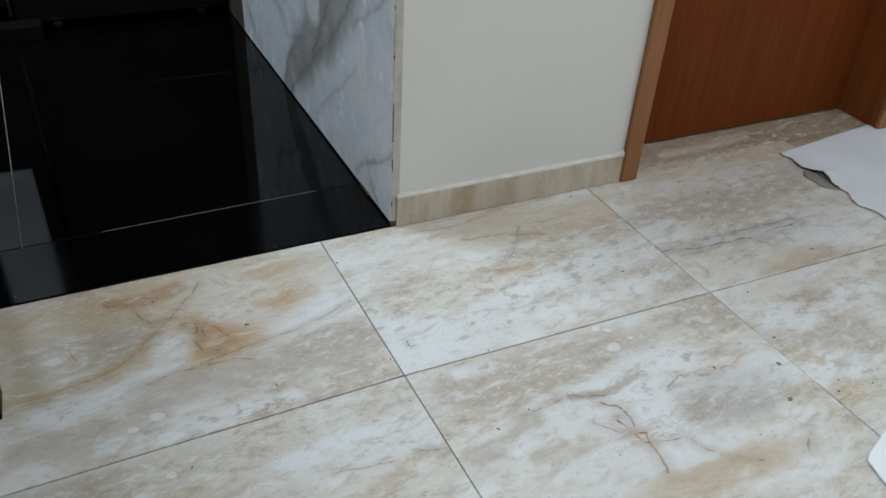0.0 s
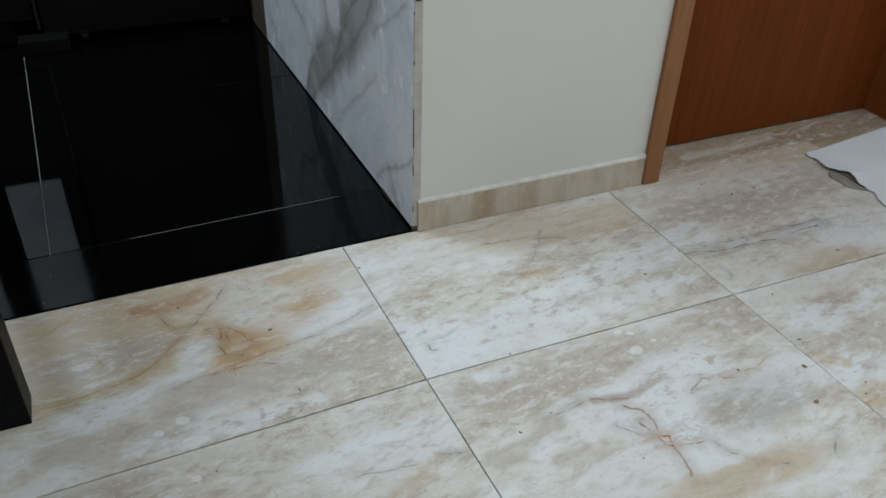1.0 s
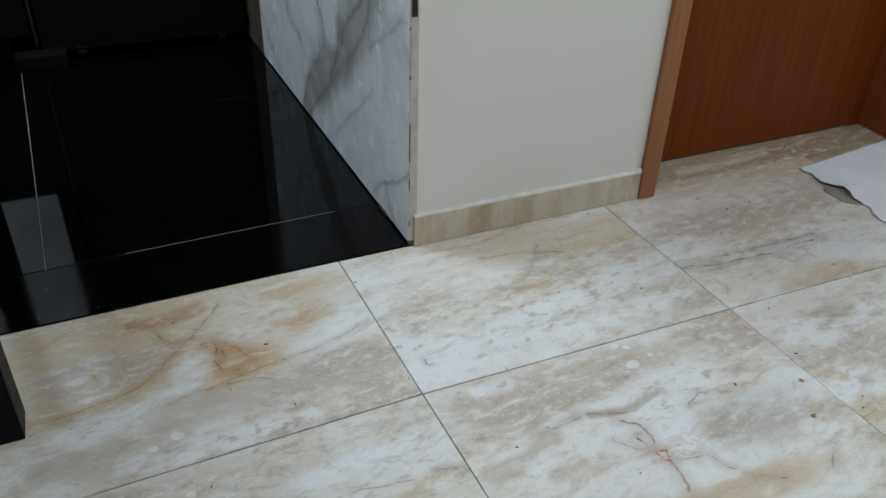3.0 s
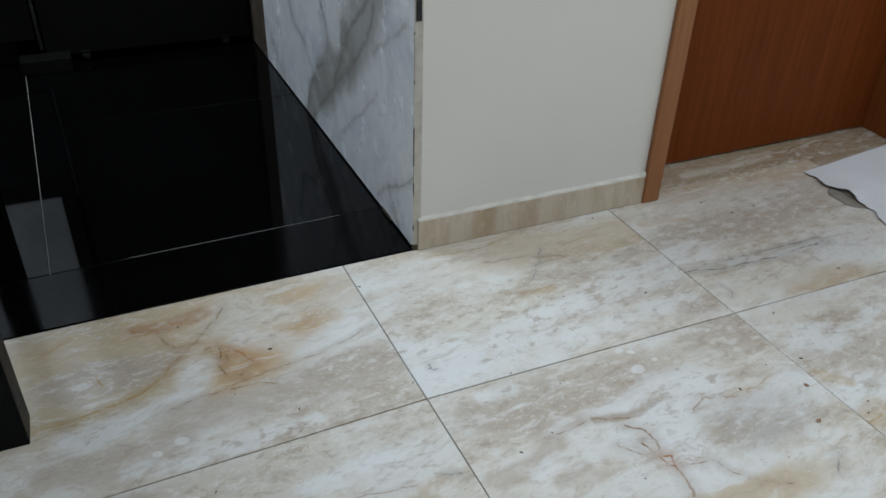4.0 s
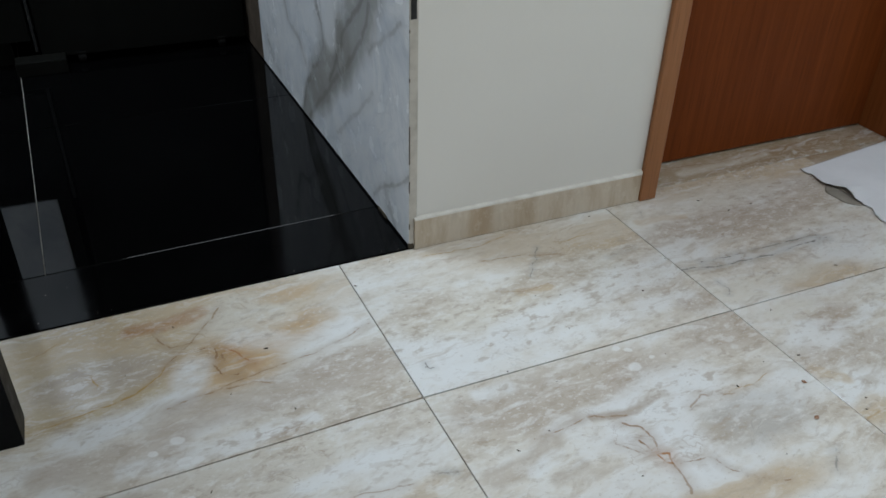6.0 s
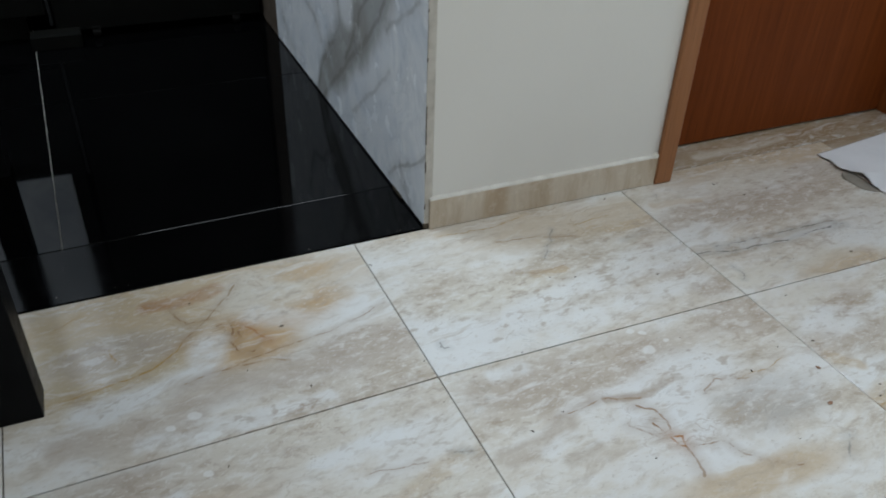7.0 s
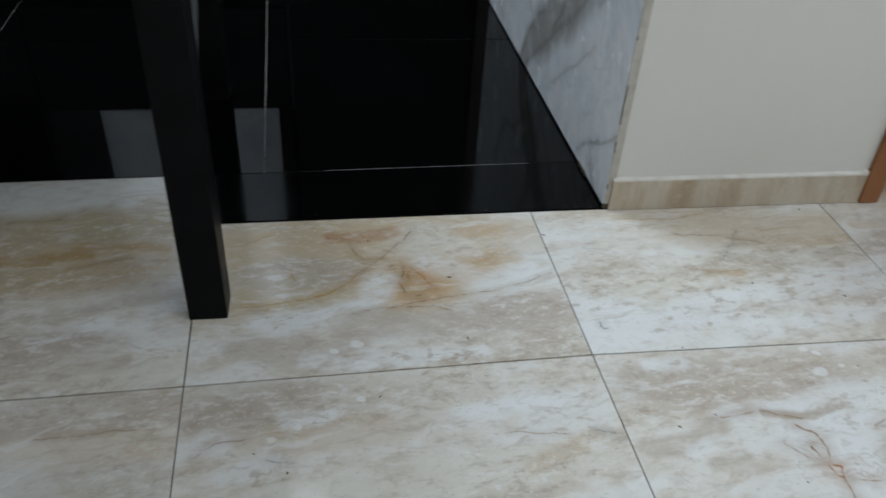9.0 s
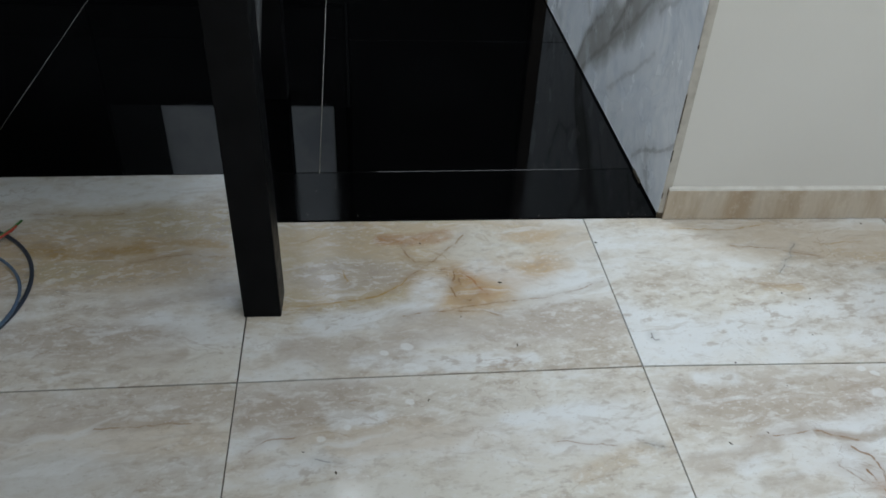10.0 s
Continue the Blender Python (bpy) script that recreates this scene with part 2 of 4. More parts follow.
FIGURE_F = Figure(
    drifts=[((0.614, -0.479), (0.06, 0.045), TAUPE, 0.75), ((0.597, -0.572), (0.08, 0.05), TAUPE, 0.75), ((0.510, -0.640), (0.08, 0.04), WHITE, 0.9), ((0.538, -0.516), (0.07, 0.03), WHITE, 0.8), ((0.566, -0.433), (0.06, 0.03), CREAM, 0.7), ((0.485, -0.557), (0.06, 0.03), TAUPE, 0.5), ((0.494, -0.688), (0.05, 0.03), SAND, 0.6)],
    bands=[(0.016, WHITE, 0.8, [(0.548, -0.479), (0.630, -0.503), (0.718, -0.486)]), (0.014, SAND, 0.7, [(0.477, -0.577), (0.505, -0.610)])],
    veins=[(0.006, HONEY, 0.5, [(0.467, -0.696), (0.489, -0.692), (0.509, -0.691)]), (0.005, BROWN, 0.5, [(0.586, -0.494), (0.624, -0.483)])],
    ovals=[])
FIGURE_E = Figure(
    drifts=[((-0.569, -0.458), (0.22, 0.05), TAUPE, 0.75), ((-0.397, -0.447), (0.16, 0.05), CREAM, 0.6), ((-0.703, -0.465), (0.06, 0.03), TAUPE, 0.6), ((-0.412, -0.595), (0.25, 0.04), CREAM, 0.8), ((-0.218, -0.506), (0.07, 0.05), WHITE, 0.6), ((-0.537, -0.516), (0.12, 0.03), SAND, 0.5)],
    bands=[(0.018, WHITE, 0.85, [(-0.600, -0.486), (-0.553, -0.482)]), (0.02, WHITE, 0.85, [(-0.742, -0.528), (-0.699, -0.511)]), (0.025, WHITE, 0.75, [(-0.671, -0.568), (-0.627, -0.551)]), (0.016, WHITE, 0.75, [(-0.361, -0.491), (-0.236, -0.479)]), (0.022, TAUPE, 0.7, [(-0.725, -0.485), (-0.633, -0.446), (-0.569, -0.431)]), (0.018, SAND, 0.6, [(-0.269, -0.596), (-0.182, -0.557)])],
    veins=[(0.005, BROWN, 0.55, [(-0.722, -0.538), (-0.697, -0.522), (-0.660, -0.514)]), (0.004, GREY, 0.8, [(-0.179, -0.544), (-0.153, -0.552)]), (0.004, BROWN, 0.5, [(-0.296, -0.534), (-0.265, -0.537), (-0.218, -0.542)]), (0.004, GREY, 0.5, [(-0.627, -0.556), (-0.597, -0.561)])],
    ovals=[((-0.590, -0.501), 0.006), ((-0.497, -0.453), 0.008), ((-0.626, -0.518), 0.006)])
FIGURE_G = Figure(
    drifts=[((-1.022, -0.102), (0.28, 0.09), SAND, 1.0), ((-1.066, -0.148), (0.06, 0.03), OLIVE, 1.0), ((-0.927, -0.001), (0.25, 0.05), OLIVE, 1.0), ((-0.870, -0.292), (0.1, 0.04), WHITE, 0.6), ((-1.018, -0.314), (0.16, 0.04), TAUPE, 0.8), ((-0.830, -0.367), (0.1, 0.03), CREAM, 0.7)],
    bands=[(0.018, HONEY, 0.8, [(-1.139, -0.093), (-1.022, -0.102), (-0.947, -0.095)]), (0.014, HONEY, 0.7, [(-0.963, -0.070), (-0.885, -0.063), (-0.824, -0.075)]), (0.02, TAUPE, 0.7, [(-0.968, -0.244), (-0.883, -0.224), (-0.786, -0.205)]), (0.014, TAUPE, 0.7, [(-0.935, -0.376), (-0.873, -0.360), (-0.842, -0.349)]), (0.012, TAUPE, 0.8, [(-0.937, -0.316), (-0.893, -0.307)])],
    veins=[(0.005, BROWN, 0.5, [(-1.175, 0.019), (-1.082, 0.011), (-1.015, 0.025)]), (0.005, BROWN, 0.5, [(-0.969, -0.127), (-0.878, -0.104), (-0.798, -0.118)])],
    ovals=[])
FIGURE_H = Figure(
    drifts=[((-0.916, -0.453), (0.25, 0.03), TAUPE, 0.5), ((-0.863, -0.515), (0.15, 0.03), SAND, 0.4), ((-0.920, -0.577), (0.25, 0.04), ASH, 0.4)],
    bands=[(0.02, TAUPE, 0.8, [(-1.048, -0.511), (-1.009, -0.495), (-0.953, -0.485), (-0.908, -0.484)]), (0.016, TAUPE, 0.6, [(-0.877, -0.485), (-0.804, -0.469)]), (0.01, WHITE, 0.5, [(-0.824, -0.562), (-0.754, -0.547)])],
    veins=[(0.004, BROWN, 0.5, [(-0.928, -0.493), (-0.884, -0.490), (-0.801, -0.489)])],
    ovals=[])

# threshold: tan stone, its drifts darkened further to paint in the recess shade
FIGURE_T_SHADED = Figure(
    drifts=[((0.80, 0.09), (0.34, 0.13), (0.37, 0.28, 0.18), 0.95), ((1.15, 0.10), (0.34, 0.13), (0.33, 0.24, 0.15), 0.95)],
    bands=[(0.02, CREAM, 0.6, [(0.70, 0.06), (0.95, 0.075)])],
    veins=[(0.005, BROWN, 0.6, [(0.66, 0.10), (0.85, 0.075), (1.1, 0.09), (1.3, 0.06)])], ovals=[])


def beige_marble(name, figure=None):
    """Polished beige marble: soft clouds drawn out along x, mottling, chips in bands, thin brown veins."""
    m = Mat(name, 0.12, 0.5)
    p = m.place()
    r = m.rand()
    jump = m.node("ShaderNodeCombineXYZ")
    m.put(jump.inputs[0], m.math("MULTIPLY", r, 23.0)), m.put(jump.inputs[1], m.math("MULTIPLY", r, 57.0))
    q = m.mapped(m.vec("ADD", p, jump.outputs[0]), (1, 1, 1), (0, 0, -6))
    w = m.warp(q, 4.5, 0.13, 4)
    band = m.noise(m.mapped(w, (1.0, 2.9, 1.0)), 2.6, 4, 0.55, 0.2)
    mottle = m.noise(m.mapped(m.warp(q, 11.0, 0.05, 3), (1.0, 1.9, 1.0)), 13.0, 8, 0.66)
    both = m.math("ADD", m.math("MULTIPLY", band, 0.57), m.math("MULTIPLY", mottle, 0.43))
    base = m.ramp(both, [(0.35, (0.48, 0.41, 0.33)), (0.43, (0.585, 0.525, 0.445)), (0.49, (0.665, 0.62, 0.55)), (0.57, (0.735, 0.72, 0.685)), (0.65, (0.68, 0.645, 0.58))])
    soft = m.ramp(mottle, [(0.36, 0.42), (0.54, 1.0)])
    full = m.ramp(mottle, [(0.36, 0.62), (0.50, 1.0)])
    chips = m.ramp(band, [(0.40, 1.0), (0.56, 0.25)])
    wide = m.warp(p, 9.0, 0.055, 6)
    thin = m.warp(m.warp(p, 11.0, 0.030, 4), 45.0, 0.008, 3)
    if figure:
        there = m.after(m.flat(wide, 0, 1), base)
        for (x, y), (sx, sy), tint, amount in figure.drifts:
            f = m.math("MULTIPLY", m.spot(there, (x, y, 0), (sx * 1.3, sy * 1.3, 1)), 2.2, clamp=True)
            base = m.mix(m.math("MULTIPLY", m.math("MULTIPLY", f, full), amount), base, tint)
            if tint in (TAUPE, DUSK):
                chips = m.math("MAXIMUM", chips, f)
        for width, tint, amount, points in figure.bands:
            f = m.math("MULTIPLY", m.chain(there, points, width * 1.15), 1.9, clamp=True)
            base = m.mix(m.math("MULTIPLY", m.math("MULTIPLY", f, soft), amount), base, tint)
    # broken edges of the bands: fine streaks
    st = m.noise(m.mapped(w, (1.0, 5.0, 1.0), (0, 0, 2)), 6.5, 7, 0.66, 0.3)
    base = m.mix(m.ramp(st, [(0.55, 0.0), (0.66, 0.5)]), base, (0.46, 0.385, 0.305))
    base = m.mix(m.ramp(st, [(0.35, 0.55), (0.45, 0.0)]), base, (0.74, 0.735, 0.715))
    # chips and flecks, gathered in the darker bands
    fl = m.noise(m.mapped(m.warp(q, 25.0, 0.02, 2), (1, 1.9, 1)), 30.0, 5, 0.62)
    base = m.mix(m.math("MULTIPLY", m.ramp(fl, [(0.54, 0.0), (0.62, 0.5)]), chips), base, (0.755, 0.745, 0.715))
    base = m.mix(m.math("MULTIPLY", m.ramp(fl, [(0.38, 0.65), (0.46, 0.0)]), chips), base, (0.43, 0.355, 0.285))
    sp = m.noise(m.mapped(q, (1, 1.5, 1)), 110.0, 3, 0.6)
    base = m.mix(m.math("MULTIPLY", m.ramp(sp, [(0.58, 0.0), (0.67, 0.45)]), chips), base, (0.78, 0.77, 0.74))
    base = m.mix(m.ramp(sp, [(0.31, 0.35), (0.39, 0.0)]), base, (0.40, 0.34, 0.27))
    # thin veins everywhere, broken
    v1 = m.noise(m.mapped(w, (1.0, 2.2, 1.0), (0, 0, 9), (4, 1, 0)), 3.2, 5, 0.58, 0.8)
    vein = m.math("MULTIPLY", m.line(v1, 0.5, 0.007), m.ramp(m.noise(q, 6.0, 3), [(0.50, 0.0), (0.60, 1.0)]))
    base = m.mix(m.math("MULTIPLY", vein, 0.34), base, BROWN)
    v2 = m.noise(m.mapped(w, (1.0, 1.8, 1.0), (0, 0, -30), (9, 3, 0)), 5.0, 5, 0.6, 0.9)
    vein = m.math("MULTIPLY", m.line(v2, 0.46, 0.007), m.ramp(m.noise(q, 5.0, 2), [(0.53, 0.0), (0.62, 1.0)]))
    base = m.mix(m.math("MULTIPLY", vein, 0.24), base, GREY)
    if figure:
        broken = m.ramp(m.noise(p, 38.0, 4, 0.6), [(0.38, 0.15), (0.54, 1.0)])
        there = m.after(m.flat(thin, 0, 1), base)
        for width, tint, amount, points in figure.veins:
            near = m.chain(there, points, width * 3.0)
            core = m.math("MULTIPLY", m.math("SUBTRACT", near, 0.86, clamp=True), 11.0, clamp=True)
            f = m.math("MAXIMUM", m.math("MULTIPLY", core, broken), m.math("MULTIPLY", m.math("MULTIPLY", near, soft), 0.38))
            base = m.mix(m.math("MULTIPLY", f, min(1.0, amount * 1.3)), base, tint)
        for (x, y), size in figure.ovals:
            oval = m.math("MULTIPLY", m.spot(there, (x, y, 0), (size * 1.1, size * 0.9, 1)), 4.0, clamp=True)
            base = m.mix(m.math("MULTIPLY", oval, 0.6), base, (0.80, 0.80, 0.78))
    m.colour(base)
    m.rough(m.ramp(m.noise(p, 7.0, 5), [(0.3, 0.09), (0.7, 0.17)]))
    m.bump(m.noise(p, 3.0, 2), 0.02, 0.006)
    return m.m


def brown_marble():
    """The browner strip of the baseboard, its bands upright."""
    m = Mat("brown_marble", 0.3, 0.5)
    p = m.place()
    w = m.warp(p, 6.0, 0.05, 3)
    band = m.noise(m.mapped(w, (7.0, 1, 1.2)), 1.4, 6, 0.62)
    base = m.ramp(band, [(0.34, (0.34, 0.24, 0.145)), (0.44, (0.46, 0.37, 0.265)), (0.54, (0.57, 0.49, 0.385)), (0.68, (0.43, 0.36, 0.275))])
    stain = m.math("MULTIPLY", m.spot(w, (0.145, -0.008, 0.035), (0.035, 1, 0.09)), 2.0, clamp=True)
    base = m.mix(m.math("MULTIPLY", stain, 0.6), base, (0.36, 0.24, 0.13))
    fl = m.noise(p, 60.0, 4, 0.65)
    base = m.mix(m.ramp(fl, [(0.55, 0.0), (0.70, 0.4)]), base, (0.66, 0.60, 0.51))
    m.colour(base)
    return m.m


def white_marble():
    """White marble with soft blue-grey clouds; a heavy grey vein with dark rims runs up the front slab."""
    m = Mat("white_marble", 0.22, 0.5)
    p = m.place()
    far = m.warp(p, 3.0, 0.3, 4)
    cloud = m.noise(far, 4.5, 6, 0.6, 0.5)
    base = m.ramp(cloud, [(0.28, (0.60, 0.635, 0.685)), (0.40, (0.75, 0.77, 0.795)), (0.52, (0.89, 0.89, 0.89)), (0.64, (0.82, 0.835, 0.855)), (0.76, (0.60, 0.63, 0.68))])
    mist = m.noise(m.mapped(p, (1, 1.4, 1)), 13.0, 6, 0.62)
    base = m.mix(m.ramp(mist, [(0.52, 0.0), (0.68, 0.45)]), base, (0.62, 0.65, 0.69))
    net = m.noise(m.mapped(far, (1, 1.0, 1.3)), 4.0, 4, 0.55, 1.0)
    base = m.mix(m.math("MULTIPLY", m.line(net, 0.5, 0.016), 0.22), base, (0.45, 0.47, 0.50))
    side = m.after(m.flat(m.warp(p, 11.0, 0.05, 5), 1, 2), base)
    patchy = m.ramp(m.noise(p, 15.0, 6, 0.65), [(0.34, 0.45), (0.52, 1.0)])
    # the body of the vein narrows towards the floor
    for width, tint, amount, points in (
        (0.100, (0.43, 0.425, 0.405), 0.85, [(0.20, 0.47), (0.27, 0.37), (0.36, 0.28)]), (0.085, (0.40, 0.385, 0.355), 0.92, [(0.36, 0.28), (0.46, 0.205), (0.55, 0.13)]),
        (0.050, (0.40, 0.385, 0.355), 0.85, [(0.54, 0.14), (0.62, 0.08), (0.67, 0.01)]), (0.035, (0.55, 0.55, 0.55), 0.45, [(0.56, 0.42), (0.53, 0.33), (0.50, 0.26)]),
        (0.050, (0.85, 0.85, 0.85), 0.85, [(0.45, 0.46), (0.43, 0.36), (0.445, 0.29)])):
        f = m.math("MULTIPLY", m.chain(side, points, width), 2.2, clamp=True)
        base = m.mix(m.math("MULTIPLY", m.math("MULTIPLY", f, patchy), amount), base, tint)
    # dark rims and thin veins
    fine = m.after(m.flat(m.warp(p, 20.0, 0.03, 4), 1, 2), base)
    for width, amount, points in (
        (0.010, 0.60, [(0.56, 0.42), (0.541, 0.338), (0.502, 0.300), (0.490, 0.251), (0.555, 0.185), (0.66, 0.09), (0.701, 0.005)]),
        (0.012, 0.60, [(0.16, 0.50), (0.187, 0.438), (0.213, 0.377), (0.287, 0.295), (0.451, 0.171), (0.564, 0.081), (0.653, 0.008)]),
        (0.010, 0.70, [(0.361, 0.300), (0.398, 0.257), (0.458, 0.182)]), (0.010, 0.65, [(0.36, 0.31), (0.328, 0.34), (0.261, 0.395), (0.20, 0.46)]),
        (0.009, 0.35, [(0.180, 0.254), (0.291, 0.165), (0.422, 0.064)]), (0.007, 0.55, [(0.003, 0.155), (0.07, 0.105), (0.127, 0.076), (0.191, 0.022)]),
        (0.014, 0.35, [(0.127, 0.080), (0.11, 0.040), (0.07, 0.005)]), (0.010, 0.40, [(0.034, 0.433), (0.119, 0.385), (0.199, 0.331)]),
        (0.018, 0.55, [(1.03, 0.10), (0.99, 0.05), (0.93, 0.035)]), (0.014, 0.45, [(0.85, 0.36), (0.789, 0.225), (0.70, 0.20), (0.648, 0.155)])):
        near = m.chain(fine, points, width * 2.5)
        core = m.math("MULTIPLY", m.math("SUBTRACT", near, 0.6, clamp=True), 3.5, clamp=True)
        f = m.math("MAXIMUM", m.math("MULTIPLY", core, patchy), m.math("MULTIPLY", near, 0.35))
        base = m.mix(m.math("MULTIPLY", f, amount), base, (0.25, 0.235, 0.21))
    m.colour(base)
    m.rough(m.ramp(m.noise(p, 12.0, 3), [(0.3, 0.16), (0.7, 0.3)]))
    return m.m


def black_granite(name, low, high, spec):
    m = Mat(name, 0.06, spec)
    p = m.place()
    c = m.ramp(m.noise(p, 240.0, 3, 0.7), [(0.55, (0.0010, 0.0010, 0.0011)), (0.80, (0.006, 0.006, 0.0065))])
    dust = m.ramp(m.noise(m.mapped(p, (2.2, 1, 1)), 3.0, 7, 0.7), [(0.45, 0.0), (0.8, 0.5)])
    c = m.mix(dust, c, (0.0035, 0.0036, 0.0036))
    m.colour(c)
    m.rough(m.ramp(m.noise(p, 9.0, 6, 0.65), [(0.3, low), (0.75, high)]))
    return m.m


def wood(name, dark, light, axis=2, scale=1.0, rough=0.38, spec=0.35):
    """Veneer with a fine straight grain along one axis."""
    m = Mat(name, rough, spec)
    p = m.own()
    st = [60.0 * scale] * 3
    st[axis] = 2.2 * scale
    w = m.warp(p, 2.0, 0.015, 2)
    g = m.noise(m.mapped(w, st), 1.0, 5, 0.6)
    st2 = [13.0] * 3
    st2[axis] = 0.7
    broad = m.noise(m.mapped(w, st2), 1.0, 3, 0.5)
    c = m.ramp(g, [(0.32, dark), (0.68, light)])
    c = m.mix(m.ramp(broad, [(0.35, 0.35), (0.65, 0.0)]), c, dark)
    st3 = [340.0] * 3
    st3[axis] = 9.0
    pores = m.noise(m.mapped(p, st3), 1.0, 2, 0.5)
    c = m.mix(m.ramp(pores, [(0.30, 0.5), (0.42, 0.0)]), c, tuple(0.45 * x for x in dark))
    m.colour(c)
    m.bump(pores, 0.12, 0.0006)
    return m.m


def plain(name, a, b, rough=0.6, spec=0.5, scale=6.0, metal=0.0, grain=0.0, grain_scale=300.0):
    """A surface of one colour with soft clouding and, if wanted, fine relief."""
    m = Mat(name, rough, spec)
    p = m.place()
    c = m.ramp(m.noise(p, scale, 5, 0.6), [(0.32, a), (0.68, b)])
    m.colour(c)
    m.b.inputs["Metallic"].default_value = metal
    m.rough(m.ramp(m.noise(p, scale * 3, 4), [(0.3, max(0.02, rough - 0.07)), (0.7, rough + 0.07)]))
    if grain:
        m.bump(m.noise(p, grain_scale, 3), grain, 0.001)
    return m.m


def wall_paint():
    m = Mat("wall_paint", 0.62, 0.3)
    p = m.place()
    c = m.ramp(m.noise(p, 2.2, 4), [(0.3, (0.675, 0.645, 0.585)), (0.7, (0.71, 0.68, 0.62))])
    stain = m.ramp(m.noise(m.mapped(p, (1, 1, 0.6)), 14.0, 6, 0.7), [(0.62, 0.0), (0.80, 0.35)])
    c = m.mix(stain, c, (0.69, 0.645, 0.57))
    m.colour(c)
    m.bump(m.noise(p, 90.0, 4), 0.10, 0.002)
    return m.m


BEIGE = beige_marble("beige_marble")
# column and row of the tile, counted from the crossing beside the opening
FIGURED = {(-1, 0): FIGURE_A, (0, 0): FIGURE_B, (1, 0): FIGURE_C, (0, 1): FIGURE_D, (1, 1): FIGURE_F, (-1, 1): FIGURE_E, (-2, 0): FIGURE_G, (-2, 1): FIGURE_H, (2, 0): FIGURE_T_SHADED}
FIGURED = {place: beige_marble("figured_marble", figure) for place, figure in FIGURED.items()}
BROWN_MARBLE = brown_marble()
WHITE_MARBLE = white_marble()
GRANITE = black_granite("black_granite", 0.015, 0.05, 0.27)
WORN_GRANITE = black_granite("worn_black_granite", 0.05, 0.13, 0.18)
PAINT = wall_paint()
DOOR = wood("door_veneer", (0.120, 0.0280, 0.0056), (0.172, 0.0430, 0.0095), rough=0.45, spec=0.07)
TRIM = wood("trim_veneer", (0.265, 0.108, 0.042), (0.33, 0.145, 0.062), spec=0.25)
JAMB = wood("jamb_veneer", (0.18, 0.052, 0.013), (0.24, 0.076, 0.021), spec=0.12)
GROUT = plain("dark_grout", (0.08, 0.067, 0.054), (0.18, 0.155, 0.125), 0.9, 0.2, 40.0)
GREY_GROUT = plain("pale_grout", (0.30, 0.28, 0.245), (0.46, 0.43, 0.38), 0.9, 0.2, 9.0)
PLASTER = plain("raw_plaster_edge", (0.40, 0.365, 0.31), (0.58, 0.54, 0.47), 0.8, 0.3, 25.0, grain=0.4, grain_scale=120)
FILLER = plain("pale_filler", (0.60, 0.56, 0.49), (0.74, 0.71, 0.64), 0.8, 0.3, 30.0)
DARK_BROWN = plain("dark_brown_strip", (0.055, 0.040, 0.028), (0.10, 0.075, 0.055), 0.9, 0.15, 20.0, grain=0.3, grain_scale=90)
CEILING = plain("ceiling_paint", (0.76, 0.75, 0.73), (0.80, 0.79, 0.77), 0.8, 0.2, 3.0)
BLACK_LACQUER = plain("black_lacquer", (0.0028, 0.0028, 0.003), (0.0055, 0.0055, 0.006), 0.40, 0.07, 18.0, grain=0.12, grain_scale=420)
SATIN_BLACK = plain("satin_black_metal", (0.022, 0.022, 0.023), (0.034, 0.034, 0.035), 0.35, 0.5, 18.0)
BLACK_ENAMEL = plain("black_enamel", (0.0034, 0.0034, 0.0027), (0.0056, 0.0056, 0.0045), 0.5, 0.08, 7.0)
DARK_PLASTIC = plain("dark_plastic", (0.004, 0.0038, 0.0034), (0.010, 0.009, 0.008), 0.7, 0.1, 20.0)
STEEL = plain("dull_steel", (0.03, 0.03, 0.03), (0.06, 0.06, 0.058), 0.55, 0.5, 30.0, metal=1.0)
PAPER = plain("white_paper", (0.69, 0.69, 0.71), (0.76, 0.76, 0.78), 0.85, 0.2, 8.0, grain=0.1, grain_scale=160)
BRIGHT_PAPER = plain("bright_paper", (0.84, 0.85, 0.85), (0.88, 0.89, 0.89), 0.6, 0.4, 8.0)
GREY_BROWN = plain("grey_brown_flap", (0.22, 0.195, 0.16), (0.30, 0.27, 0.23), 0.9, 0.2, 20.0)
CABLE = plain("cable_sheath", (0.010, 0.015, 0.026), (0.020, 0.029, 0.046), 0.38, 0.5, 30.0)
CABLE_BLUE = plain("blue_cable_sheath", (0.05, 0.085, 0.14), (0.08, 0.12, 0.18), 0.4, 0.5, 30.0)
RED_WIRE = plain("red_wire", (0.42, 0.045, 0.02), (0.50, 0.06, 0.03), 0.4, 0.5, 30.0)
GREEN_WIRE = plain("green_wire", (0.05, 0.16, 0.03), (0.08, 0.21, 0.04), 0.4, 0.5, 30.0)
WHITE_PLASTIC = plain("white_plastic", (0.74, 0.76, 0.78), (0.80, 0.82, 0.84), 0.4, 0.5, 20.0)
ALUMINIUM = plain("pale_metal_profile", (0.70, 0.70, 0.70), (0.76, 0.76, 0.76), 0.4, 0.5, 10.0)
HUSK = plain("husk", (0.20, 0.09, 0.05), (0.42, 0.26, 0.17), 0.7, 0.3, 260.0)
# for crumbs, cracks and chips, and for the shadow strip under the cladding
DEBRIS_AND_SHADE = plain("dark_debris_and_gap_shade", (0.05, 0.040, 0.028), (0.11, 0.088, 0.06), 0.9, 0.2, 200.0)


